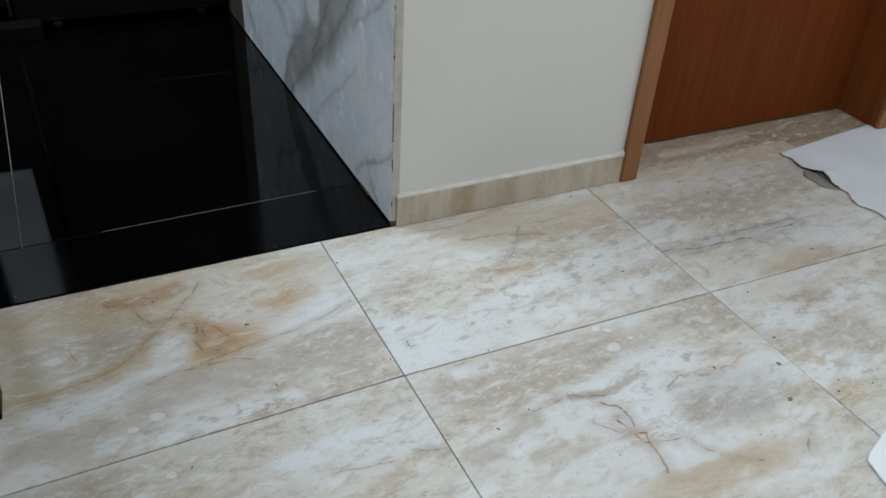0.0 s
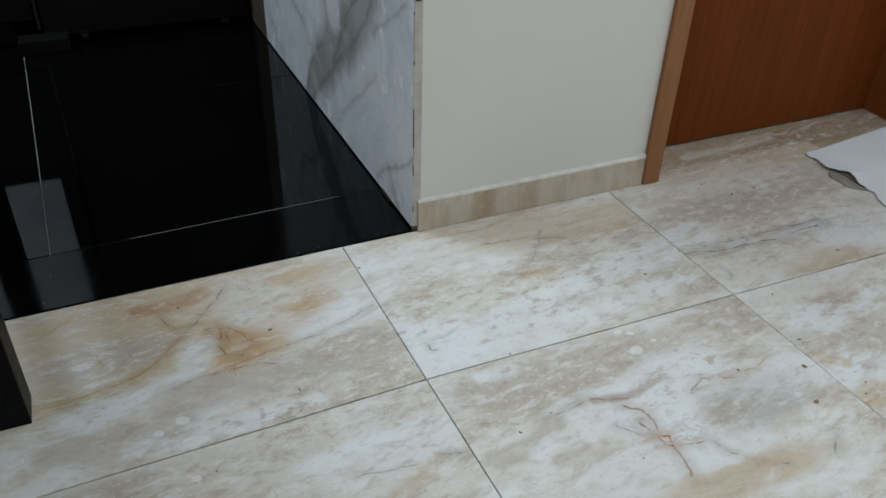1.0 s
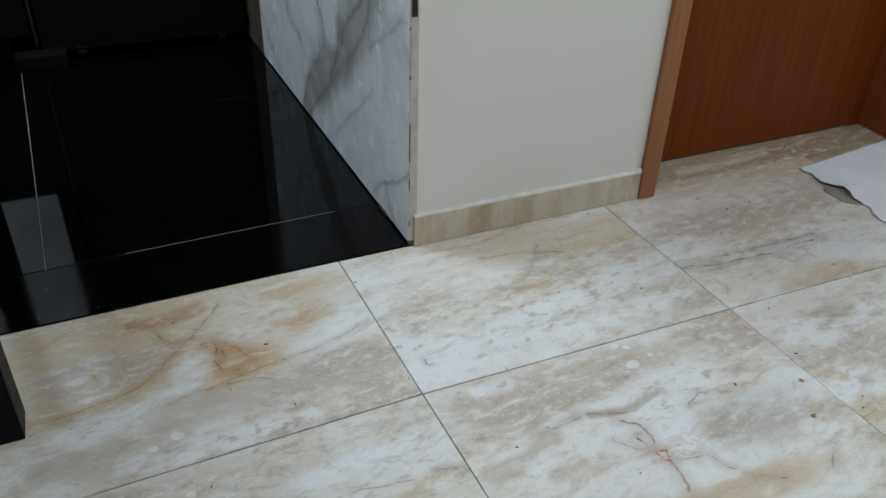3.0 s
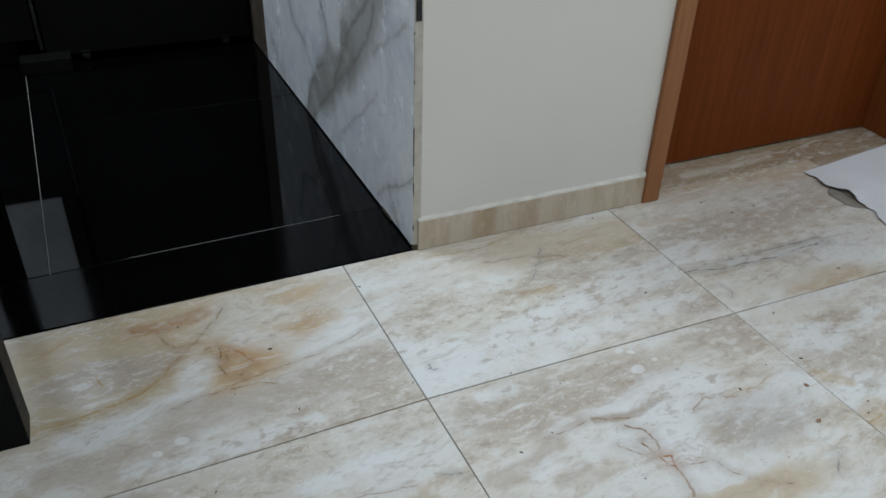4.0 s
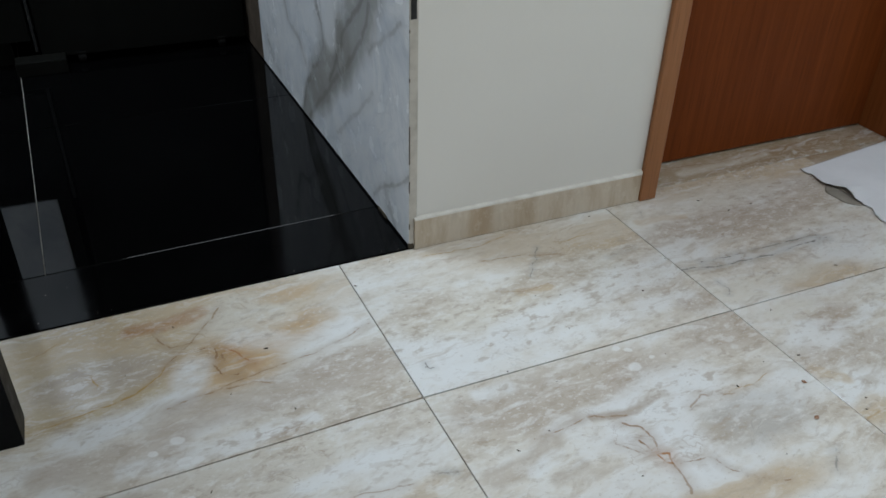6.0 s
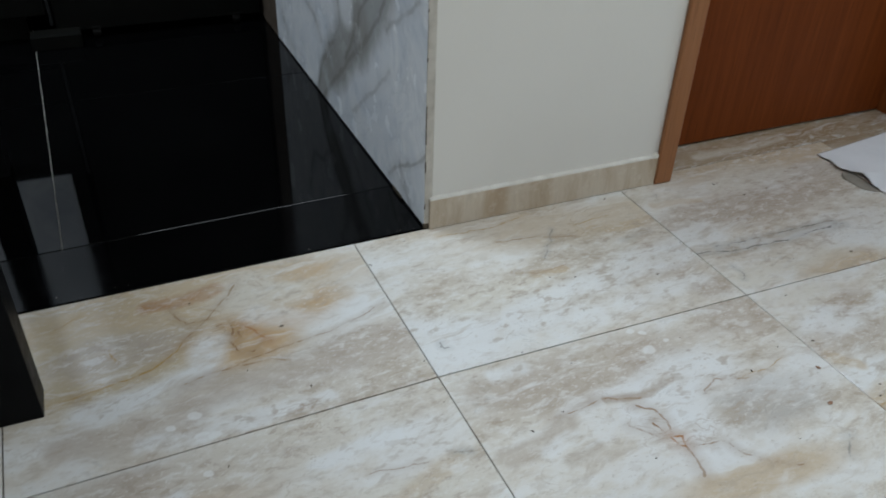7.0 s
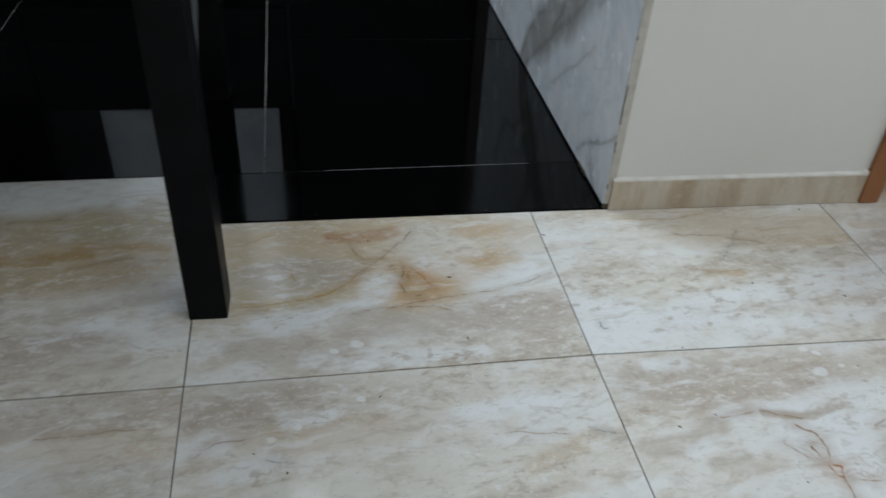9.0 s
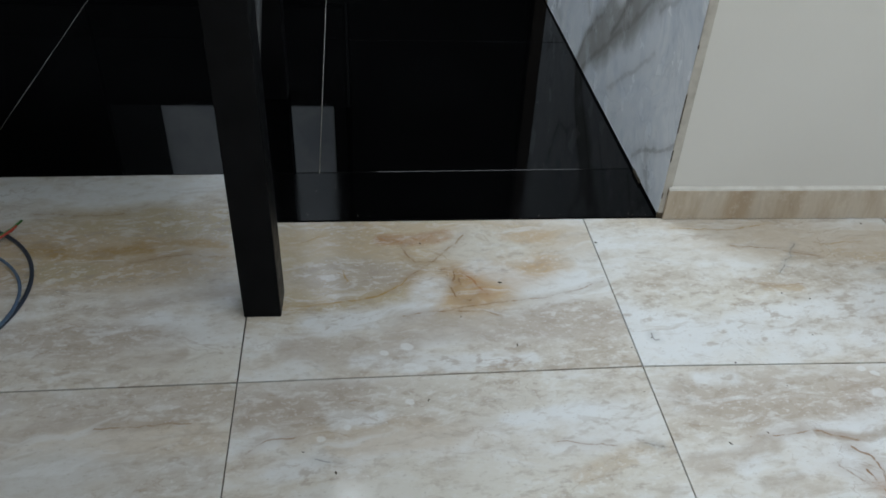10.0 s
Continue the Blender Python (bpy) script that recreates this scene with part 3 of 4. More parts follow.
# ---------------------------------------------------------------- mesh helpers
def box(x0, x1, y0, y1, z0, z1, bevel=0.0, seg=1, bm=None):
    bm = bm or bmesh.new()
    made = bmesh.ops.create_cube(bm, size=1.0, matrix=Matrix.Translation(((x0 + x1) / 2, (y0 + y1) / 2, (z0 + z1) / 2)) @ Matrix.Diagonal((x1 - x0, y1 - y0, z1 - z0, 1)))
    if bevel:
        edges = {e for v in made["verts"] for e in v.link_edges}
        bmesh.ops.bevel(bm, geom=list(edges), offset=bevel, segments=seg, affect="EDGES", profile=0.6)
    return bm


def mesh_of(name, bm, material, smooth=False):
    me = bpy.data.meshes.new(name)
    bm.to_mesh(me)
    bm.free()
    me.materials.append(material)
    if smooth:
        for f in me.polygons:
            f.use_smooth = True
    return me


def part(name, bm, material, parent=None, label="", smooth=False):
    ob = new(name, mesh_of(name, bm, material, smooth))
    if parent:
        ob.parent = parent
    if label:
        ob["label"] = label
    return ob


def thing(name, at, label, category, group="", kind=""):
    """An empty at the base of a thing, to hold its parts."""
    ob = new(name)
    ob.location = at
    ob.empty_display_size = 0.05
    return tagged(ob, label, category, group, kind)


def tube(points, radius, rings=10, closed=False):
    """A round bar along points."""
    bm = bmesh.new()
    loops = []
    n = len(points)
    for i, p in enumerate(points):
        a, b = Vector(points[max(i - 1, 0)]), Vector(points[min(i + 1, n - 1)])
        way = (b - a).normalized()
        side = way.cross(Vector((0, 0, 1)))
        side = side.normalized() if side.length > 1e-4 else Vector((1, 0, 0))
        up = side.cross(way)
        loops.append([bm.verts.new(Vector(p) + radius * (math.cos(k * math.tau / rings) * side + math.sin(k * math.tau / rings) * up)) for k in range(rings)])
    for a, b in zip(loops, loops[1:]):
        for k in range(rings):
            bm.faces.new((a[k], a[(k + 1) % rings], b[(k + 1) % rings], b[k]))
    bm.faces.new(loops[0][::-1]), bm.faces.new(loops[-1])
    bmesh.ops.recalc_face_normals(bm, faces=bm.faces)
    return bm


def cylinder(radius, z0, z1, at=(0, 0), seg=24, bevel=0.0):
    bm = bmesh.new()
    bmesh.ops.create_cone(bm, cap_ends=True, segments=seg, radius1=radius, radius2=radius, depth=z1 - z0, matrix=Matrix.Translation((at[0], at[1], (z0 + z1) / 2)))
    if bevel:
        bmesh.ops.bevel(bm, geom=[e for e in bm.edges if abs(e.verts[0].co.z - e.verts[1].co.z) < 1e-6], offset=bevel, segments=2, affect="EDGES")
    return bm


# ---------------------------------------------------------------- plan (metres)
TILE = 0.60
JOINT_X, JOINT_Y = 0.0017, 0.0024   # gaps across x and across y
XA, YA = -0.1405, -0.395        # a crossing of the beige joints
NOTCH_X = -0.805               # where the beige floor starts to reach further back
WALL_H = 2.60
WEST, EAST, SOUTH, NORTH = -3.40, 2.30, -3.10, 1.95
DOOR_L, DOOR_R, DOOR_Y = 0.570, 1.318, 0.117

# ---------------------------------------------------------------- floors
floor = part("floor", box(WEST, EAST, SOUTH, NORTH, -0.10, -0.0045), GROUT)
tagged(floor, "polished beige marble tiled floor with thin dark joints", "floor", kind="structure")
kitchen_floor = part("kitchen_floor", box(WEST, 0.0, 0.004, NORTH, -0.0044, -0.0018), GREY_GROUT)
tagged(kitchen_floor, "glossy black granite tiled kitchen floor", "floor", kind="structure")

# ---------------------------------------------------------------- walls
wall_north = part("wall_north", box(0.004, 0.548, 0.0, 0.165, 0, WALL_H, 0.003, 2), PAINT)
tagged(wall_north, "off-white painted plaster wall beside the door", "wall", kind="structure")
lintel = part("wall_over_door", box(0.548, 1.382, 0.0, 0.165, 2.135, WALL_H), PAINT)
tagged(lintel, "off-white painted plaster wall above the door", "wall", kind="structure")
wall_ne = part("wall_north_east", box(1.382, EAST, 0.0, 0.165, 0, WALL_H), PAINT)
tagged(wall_ne, "off-white painted plaster wall", "wall", kind="structure")
wall_kitchen_side = part("wall_kitchen_side", box(0.004, 0.164, 0.165, NORTH, 0, WALL_H), PAINT)
tagged(wall_kitchen_side, "plastered wall behind the marble slabs", "wall", kind="structure")
wall_back = part("wall_kitchen_back", box(WEST, 0.164, NORTH, NORTH + 0.15, 0, WALL_H), WHITE_MARBLE)
tagged(wall_back, "white marble clad kitchen back wall", "wall", kind="structure")


def wall_with_opening(name, along, at, lo, hi, o0, o1, z0, z1, label):
    """A wall 0.15 thick, along x or y, with one window opening through it."""
    bm = bmesh.new()
    for a, b, c, d in ((lo, o0, 0, WALL_H), (o1, hi, 0, WALL_H), (o0, o1, 0, z0), (o0, o1, z1, WALL_H)):
        if b - a > 0.001 and d - c > 0.001:
            if along == "x":
                box(a, b, at[0], at[1], c, d, bm=bm)
            else:
                box(at[0], at[1], a, b, c, d, bm=bm)
    ob = part(name, bm, PAINT)
    return tagged(ob, label, "wall", kind="structure")


wall_with_opening("wall_south", "x", (SOUTH - 0.15, SOUTH), WEST, EAST, -0.55, 2.05, 0.40, 2.25, "off-white painted wall with a wide window")
wall_with_opening("wall_east", "y", (EAST, EAST + 0.15), SOUTH, 0.165, -2.05, -0.45, 0.90, 2.20, "off-white painted wall with a window")
wall_west = part("wall_west", box(WEST - 0.15, WEST, SOUTH, NORTH, 0, WALL_H), PAINT)
tagged(wall_west, "plain off-white painted wall", "wall", kind="structure")
bm = bmesh.new()
# two openings added to let light in from above, both out of view
cuts_x = (WEST - 0.15, -2.05, -0.65, -0.50, 0.80, EAST + 0.15)
cuts_y = (SOUTH - 0.15, -1.67, -0.37, 0.62, 1.38, NORTH + 0.15)
for i in range(5):
    for j in range(5):
        if (i, j) not in ((1, 3), (3, 1)):
            box(cuts_x[i], cuts_x[i + 1], cuts_y[j], cuts_y[j + 1], WALL_H, WALL_H + 0.12, bm=bm)
ceiling = part("ceiling", bm, CEILING)
tagged(ceiling, "plain white painted ceiling with two added skylight openings, unseen", "ceiling", kind="structure")


def window(name, w, h, m):
    """A fixed frame with a mullion, local x across, z up."""
    win = thing(name, (0, 0, 0), "white framed unseen window letting daylight in", "window", kind="structure")
    for x0, x1, z0, z1 in ((-w / 2, -w / 2 + 0.05, 0, h), (w / 2 - 0.05, w / 2, 0, h), (-w / 2 + 0.05, w / 2 - 0.05, 0, 0.05), (-w / 2 + 0.05, w / 2 - 0.05, h - 0.05, h), (-0.025, 0.025, 0.05, h - 0.05)):
        part("window_frame", box(x0, x1, -0.03, 0.03, z0, z1, 0.004), ALUMINIUM, win)
    win.matrix_world = m
    return win


# windows 3 and 4 frame the added skylights
window("window_4", 1.30, 1.30, pose(0.15, -0.37, WALL_H + 0.09, 90))
window("window_1", 2.6, 1.85, pose(0.75, SOUTH - 0.09, 0.40))
window("window_2", 1.6, 1.30, pose(EAST + 0.09, -1.25, 0.90, 0, 0, 90))
window("window_3", 1.4, 0.76, pose(-1.35, 1.38, WALL_H + 0.09, 90))

# marble slabs on the kitchen side of the wall
LEAN = radians(1.4)             # the clad wall is not quite square to the other
cladding = thing("marble_cladding", (0, 0, 0), "white marble slabs with heavy grey veins cladding the kitchen wall", "wall cladding", kind="structure")
# a thin dark box stands in for the shadow inside the open gap
part("gap_shadow", box(-0.0092, -0.0074, 0.115, 0.165, 0.0008, 0.0098, 0.0006), DEBRIS_AND_SHADE, cladding, "dark strip for the shadow of the unfilled gap at the foot")
SEAMS = (0.0, 0.70, 1.105)
for y0, y1 in zip(SEAMS, SEAMS[1:]):
    for z0, z1 in ((0.006, 1.30), (1.302, 2.598)):
        part("slab", box(-0.008, 0.003, y0 + 0.0006, y1 - 0.0006, z0, z1, 0.0008), WHITE_MARBLE, cladding)

# dark brown from the last slab's edge onwards
part("end_strip", box(-0.007, 0.0035, 1.106, 1.60, 0.004, 2.598, 0.001), DARK_BROWN, cladding, "dark brown strip beyond the last slab")
cladding.rotation_euler.z = LEAN

# the raw plaster bead that closes the slab's edge, with chips
bm = bmesh.new()
rng = random.Random(4)
levels = 90
cols = []
for i in range(levels + 1):
    z = 0.004 + (WALL_H - 0.008) * i / levels if i > 40 else 0.004 + 0.9 * i / 40
    wob = 0.0012 * noise.noise((0, 0, z * 30)) + 0.0008 * rng.uniform(-1, 1)
    cols.append([bm.verts.new((-0.0078 + wob, -0.0022, z)), bm.verts.new((0.0065 + wob * 0.6, -0.0030, z)), bm.verts.new((0.0085, -0.0002, z)), bm.verts.new((-0.0078, -0.0002, z))])
cols.sort(key=lambda c: c[0].co.z)
for a, b in zip(cols, cols[1:]):
    for k in range(3):
        bm.faces.new((a[k], a[k + 1], b[k + 1], b[k]))
bead = part("corner_bead", bm, PLASTER)
for z0, z1 in ((0.045, 0.058), (0.125, 0.150), (0.185, 0.262), (0.345, 0.352), (0.432, 0.438)):
    part("crack", box(-0.0092, -0.0070, -0.0034, -0.0018, z0, z1, 0.0006), DEBRIS_AND_SHADE, bead, "dark crack along the slab edge")
part("chip", box(-0.0095, 0.0035, -0.0042, 0.004, 0.0005, 0.0125, 0.002), DEBRIS_AND_SHADE, bead, "dark broken chip at the foot")
part("chip", box(-0.0062, 0.0045, -0.0040, -0.0025, 0.455, 0.52, 0.0006), STEEL, bead, "grey metal bead showing")
tagged(bead, "rough beige plaster bead along the marble edge", "trim", kind="structure")

# baseboard
baseboard = thing("baseboard", (0, 0, 0), "beige marble baseboard with a pale filled top edge", "baseboard", kind="structure")
part("strip", box(0.001, 0.527, -0.0085, -0.0002, 0.0008, 0.066, 0.0008), BROWN_MARBLE, baseboard)
bm = bmesh.new()
rng = random.Random(9)
rows = []
for i in range(61):
    x = 0.001 + 0.526 * i / 60
    h = 0.0705 + 0.0010 * noise.noise((x * 25, 0, 0)) + (0.004 if i > 58 else 0)
    rows.append([bm.verts.new((x, y, z)) for y, z in ((-0.0086 + 0.0006 * rng.random(), 0.0657), (-0.0076, h - 0.0015), (-0.002, h), (-0.0003, h + 0.001))])
for a, b in zip(rows, rows[1:]):
    for k in range(3):
        bm.faces.new((a[k], b[k], b[k + 1], a[k + 1]))
part("filler", bm, FILLER, baseboard, "pale filler on the top edge")
part("strip", box(1.402, EAST, -0.0085, -0.0002, 0.0008, 0.07, 0.0008), BROWN_MARBLE, baseboard)

# ---------------------------------------------------------------- door
door = thing("door_1", (0.965, DOOR_Y, 0), "closed reddish-brown veneered wooden door in its frame", "door", kind="structure")


def door_part(name, dims, material, bevel=0.001, label=""):
    x0, x1, y0, y1, z0, z1 = dims
    ob = part(name, box(x0 - 0.965, x1 - 0.965, y0 - DOOR_Y, y1 - DOOR_Y, z0, z1, bevel), material, door, label)
    return ob


door_part("leaf", (DOOR_L + 0.003, DOOR_R - 0.003, DOOR_Y, DOOR_Y + 0.035, 0.005, 2.095), DOOR, 0.0015)
door_part("jamb", (DOOR_L - 0.024, DOOR_L, 0.0005, 0.165, 0.001, 2.125), JAMB)
door_part("jamb", (DOOR_R, DOOR_R + 0.024, 0.0005, 0.165, 0.001, 2.125), JAMB)
door_part("jamb", (DOOR_L, DOOR_R, 0.0005, 0.165, 2.10, 2.125), JAMB)
door_part("architrave", (0.5275, DOOR_L, -0.013, -0.0003, 0.001, 2.15), TRIM, 0.002, "lighter brown wooden architrave")
door_part("architrave", (DOOR_R, DOOR_R + 0.046, -0.013, -0.0003, 0.001, 2.15), TRIM, 0.002, "lighter brown wooden architrave")
door_part("architrave", (DOOR_L, DOOR_R, -0.013, -0.0003, 2.103, 2.15), TRIM, 0.002, "lighter brown wooden architrave")

# ---------------------------------------------------------------- table
TX0, TX1, TY0, TY1 = -2.25, -0.64, -0.285, 0.60
table = thing("dining_table", ((TX0 + TX1) / 2, (TY0 + TY1) / 2, 0), "black lacquered wooden table standing on the beige tiles", "table")
cx, cy = table.location.x, table.location.y
part("tabletop", box(TX0 - cx, TX1 - cx, TY0 - cy, TY1 - cy, 0.735, 0.765, 0.003, 2), BLACK_LACQUER, table)
for x0, y0, depth in ((-0.7580, -0.271, 0.060), (-2.10, -0.271, 0.032), (-0.812, 0.482, 0.060), (-2.10, 0.482, 0.060)):
    part("leg", box(x0 - cx, x0 + 0.059 - cx, y0 - cy, y0 + depth - cy, 0.0, 0.7345, 0.002, 2), BLACK_LACQUER, table)
for x0 in (-0.722, -2.085):
    bm = tube([(x0 - cx, -0.230 - cy, 0.265), (x0 - cx, 0.080 - cy, 0.560), (x0 - cx, 0.180 - cy, 0.656)], 0.009, 8)
    part("brace", bm, SATIN_BLACK, table, "slim slanting black brace", smooth=True)
for y0, x1 in ((-0.255, -0.756), (0.50, -0.814)):
    part("apron", box(-2.038 - cx, x1 - cx, y0 - cy, y0 + 0.022 - cy, 0.655, 0.7345, 0.0015), BLACK_LACQUER, table)
for x0 in (-0.800, -2.08):
    part("apron", box(x0 - cx, x0 + 0.022 - cx, -0.230 - cy, 0.480 - cy, 0.655, 0.7345, 0.0015), BLACK_LACQUER, table)

# ---------------------------------------------------------------- kitchen
AY = 1.272
oven = thing("kitchen_appliance", (-0.32, AY, 0), "dark free-standing kitchen appliance on small castors", "appliance")


def oven_part(name, d, material, bevel=0.002, label=""):
    return part(name, box(d[0] + 0.32, d[1] + 0.32, d[2] - AY, d[3] - AY, d[4], d[5], bevel, 2), material, oven, label)


oven_part("body", (-0.636, -0.050, AY + 0.022, AY + 0.62, 0.034, 1.75), BLACK_ENAMEL, 0.004)
oven_part("door", (-0.634, -0.052, AY, AY + 0.02, 0.026, 1.10), BLACK_ENAMEL, 0.004)
oven_part("door", (-0.634, -0.052, AY, AY + 0.02, 1.106, 1.745), BLACK_ENAMEL, 0.004)
for x in (-0.125, -0.53):
    for y in (AY + 0.012, AY + 0.56):
        w = cylinder(0.0155, -0.010, 0.010, seg=20, bevel=0.003)
        bmesh.ops.rotate(w, verts=w.verts, matrix=Matrix.Rotation(radians(90), 3, "Y"))
        bmesh.ops.translate(w, verts=w.verts, vec=(x + 0.32, y - AY, 0.0157))
        wheel = part("castor", w, DARK_PLASTIC, oven, "small dark castor")
        hub = cylinder(0.007, -0.0115, 0.0115, seg=14)
        bmesh.ops.rotate(hub, verts=hub.verts, matrix=Matrix.Rotation(radians(90), 3, "Y"))
        bmesh.ops.translate(hub, verts=hub.verts, vec=(x + 0.32, y - AY, 0.0157))
        part("hub", hub, STEEL, wheel)
        part("bracket", box(x + 0.306, x + 0.334, y - 0.014 - AY, y + 0.014 - AY, 0.0290, 0.0345, 0.001), DARK_PLASTIC, wheel)

unit = thing("base_cabinet", (-1.0, AY, 0), "low black kitchen base cabinet beside the appliance", "cabinet")


def unit_part(name, d, material, bevel=0.002, label=""):
    return part(name, box(d[0] + 1.0, d[1] + 1.0, d[2] - AY, d[3] - AY, d[4], d[5], bevel, 2), material, unit, label)


unit_part("carcass", (-1.445, -0.652, AY + 0.02, AY + 0.60, 0.075, 0.430), BLACK_ENAMEL)
unit_part("drawer_front", (-1.045, -0.654, AY, AY + 0.018, 0.079, 0.427), BLACK_ENAMEL)
unit_part("drawer_front", (-1.443, -1.049, AY, AY + 0.018, 0.079, 0.427), BLACK_ENAMEL)
unit_part("plinth", (-1.445, -0.71, AY + 0.05, AY + 0.068, 0.0, 0.0745), BLACK_ENAMEL)
unit_part("corner_foot", (-0.705, -0.572, AY - 0.066, AY - 0.004, 0.0, 0.0400), BLACK_ENAMEL, 0.003, "scuffed dark corner foot")
unit_part("edge_trim", (-0.6480, -0.6400, AY - 0.003, AY + 0.03, 0.048, 0.429), STEEL, 0.001, "dull metal edge strip")
unit_part("filler_panel", (-0.700, -0.655, AY + 0.022, AY + 0.60, 0.4305, 1.75), BLACK_ENAMEL)
unit_part("edge_profile", (-0.704, -0.697, AY + 0.016, AY + 0.0215, 0.4305, 1.75), ALUMINIUM, 0.001, "pale metal edge profile")

tall = thing("tall_cabinet", (-1.955, AY, 0), "tall black kitchen cabinet", "cabinet")
part("carcass", box(-0.505, 0.505, 0.02, 0.60, 0.08, 2.1, 0.002), BLACK_ENAMEL, tall)
part("door", box(-0.503, -0.002, 0.0, 0.018, 0.083, 2.095, 0.002), BLACK_ENAMEL, tall)
part("door", box(0.002, 0.503, 0.0, 0.018, 0.083, 2.095, 0.002), BLACK_ENAMEL, tall)
part("plinth", box(-0.505, 0.505, 0.05, 0.068, 0.0, 0.0795), BLACK_ENAMEL, tall)

# ---------------------------------------------------------------- loose things on the floor
def sheet(name, outline_left, x1, y_top, y_bottom, label, seed, lift):
    """A thin sheet with a ragged, slightly curled edge towards -x."""
    rng = random.Random(seed)
    bm = bmesh.new()
    nu, nv = 30, 220
    grid = []
    for j in range(nv + 1):
        v = j / nv
        row = []
        for i in range(nu + 1):
            u = (i / nu) ** 1.7
            yt = y_top(u)
            y = yt + (y_bottom - yt) * v
            xl = outline_left(y)
            x = xl + (x1 - xl) * u
            curl = (lift + 0.020 * math.exp(-((y + 0.13) / 0.05) ** 2)) * math.exp(-((x - xl) / 0.035) ** 2) * (0.25 + 0.75 * abs(noise.noise((y * 9, 3.1, seed))) * 2)
            z = 0.0012 + curl + 0.0009 * (1 + noise.noise((x * 7, y * 7, seed)))
            row.append(bm.verts.new((x, y, z)))
        grid.append(row)
    for a, b in zip(grid, grid[1:]):
        for k in range(nu):
            bm.faces.new((a[k], b[k], b[k + 1], a[k + 1]))
    ob = part(name, bm, PAPER, smooth=True)
    mod = ob.modifiers.new("thickness", "SOLIDIFY")
    mod.thickness, mod.offset = 0.0006, 1
    return tagged(ob, label, "paper")


def torn(y):
    s = 0.982 + 0.004 * noise.noise((y * 110, 2, 0)) - 0.006 * abs(noise.noise((y * 35, 7, 0))) + 0.009 * math.sin(y * 31 + 0.6) + 0.006 * math.sin(y * 77) + 0.004 * noise.noise((y * 60, 0, 0))
    return s


paper = sheet("paper_sheet", torn, 2.1, lambda u: -0.026 + 0.050 * min(u * 3.1, 1.0) - 0.06 * min(1.0, max(0.0, u - 0.325) * 60), -0.95, "large white paper sheet with a torn wavy edge on the floor", 3, 0.0025)

# a flat grey-brown piece on the floor along the torn edge
bm = bmesh.new()
rows = []
for j in range(17):
    v = j / 16
    y = -0.100 - 0.110 * v
    bulge = math.sin(math.pi * v) ** 0.8 * (1 + 0.15 * math.sin(9 * v))
    rows.append([bm.verts.new((0.992 - (0.006 + 0.040 * bulge) * u, y, 0.0007)) for u in (0, 0.2, 0.4, 0.6, 0.8, 1.0)])
for a, b in zip(rows, rows[1:]):
    for k in range(5):
        bm.faces.new((a[k], a[k + 1], b[k + 1], b[k]))
flap = part("flap", bm, GREY_BROWN, paper, "flat grey-brown piece at the torn edge", smooth=True)
mod = flap.modifiers.new("thickness", "SOLIDIFY")
mod.thickness, mod.offset = 0.0005, 0

# a second sheet, turned, one rounded corner towards the table
bm = bmesh.new()
ax, ay = Vector((0.93, 0.37, 0)), Vector((-0.15, -0.99, 0))
rows = []
for j in range(13):
    row = []
    for i in range(17):
        a, b = 0.30 * i / 16, 0.42 * j / 12
        cut = max(0.0, 0.008 - a - b)
        q = Vector((0.404, -0.797, 0)) + ax * (a + cut * 0.5) + ay * (b + cut * 0.5)
        row.append(bm.verts.new((q.x, q.y, 0.004 + 0.0015 * noise.noise((q.x * 9, q.y * 9, 5)))))
    rows.append(row)
for a, b in zip(rows, rows[1:]):
    for k in range(16):
        bm.faces.new((a[k], b[k], b[k + 1], a[k + 1]))
second = part("paper_sheet", bm, BRIGHT_PAPER)
mod = second.modifiers.new("thickness", "SOLIDIFY")
mod.thickness, mod.offset = 0.0006, 1
tagged(second, "smaller plain white paper sheet lying flat on the tiles", "paper")

# coil of cable
coil = thing("cable_coil", (-1.327, -0.220, 0), "loose coil of dark blue electrical cable with bared coloured wires", "cable")


def arc(cx0, cy0, rx, ry, a0, a1, z0, z1, n=60, wob=0.0):
    out = []
    for i in range(n + 1):
        f = i / n
        a = radians(a0 + (a1 - a0) * f)
        k = 1 + wob * math.sin(3 * a + 1)
        out.append((cx0 + rx * k * math.cos(a), cy0 + ry * k * math.sin(a), z0 + (z1 - z0) * f))
    return out


part("outer_loop", tube(arc(0, 0, 0.213, 0.214, -70, 265, 0.0038, 0.0038, 80, 0.015), 0.0036), CABLE, coil, smooth=True)
part("inner_loop", tube(arc(0.010, -0.030, 0.200, 0.170, -60, 250, 0.0100, 0.0098, 80, 0.01), 0.0028), CABLE_BLUE, coil, "paler blue inner turn", smooth=True)
part("connector", tube([(0.052, -0.212, 0.006), (0.073, -0.203, 0.006), (0.092, -0.194, 0.006)], 0.0055), WHITE_PLASTIC, coil, "clear plastic end", smooth=True)
wires = [(0.02, 0.126, 0.014), (0.07, 0.130, 0.014), (0.105, 0.136, 0.015), (0.126, 0.148, 0.016), (0.141, 0.170, 0.017), (0.150, 0.195, 0.018)]
part("green_wire", tube(wires, 0.0024), GREEN_WIRE, coil, smooth=True)
part("red_wire", tube([(x + 0.001, y - 0.005, z) for x, y, z in wires[:-1]] + [(0.145, 0.180, 0.017)], 0.0024), RED_WIRE, coil, smooth=True)

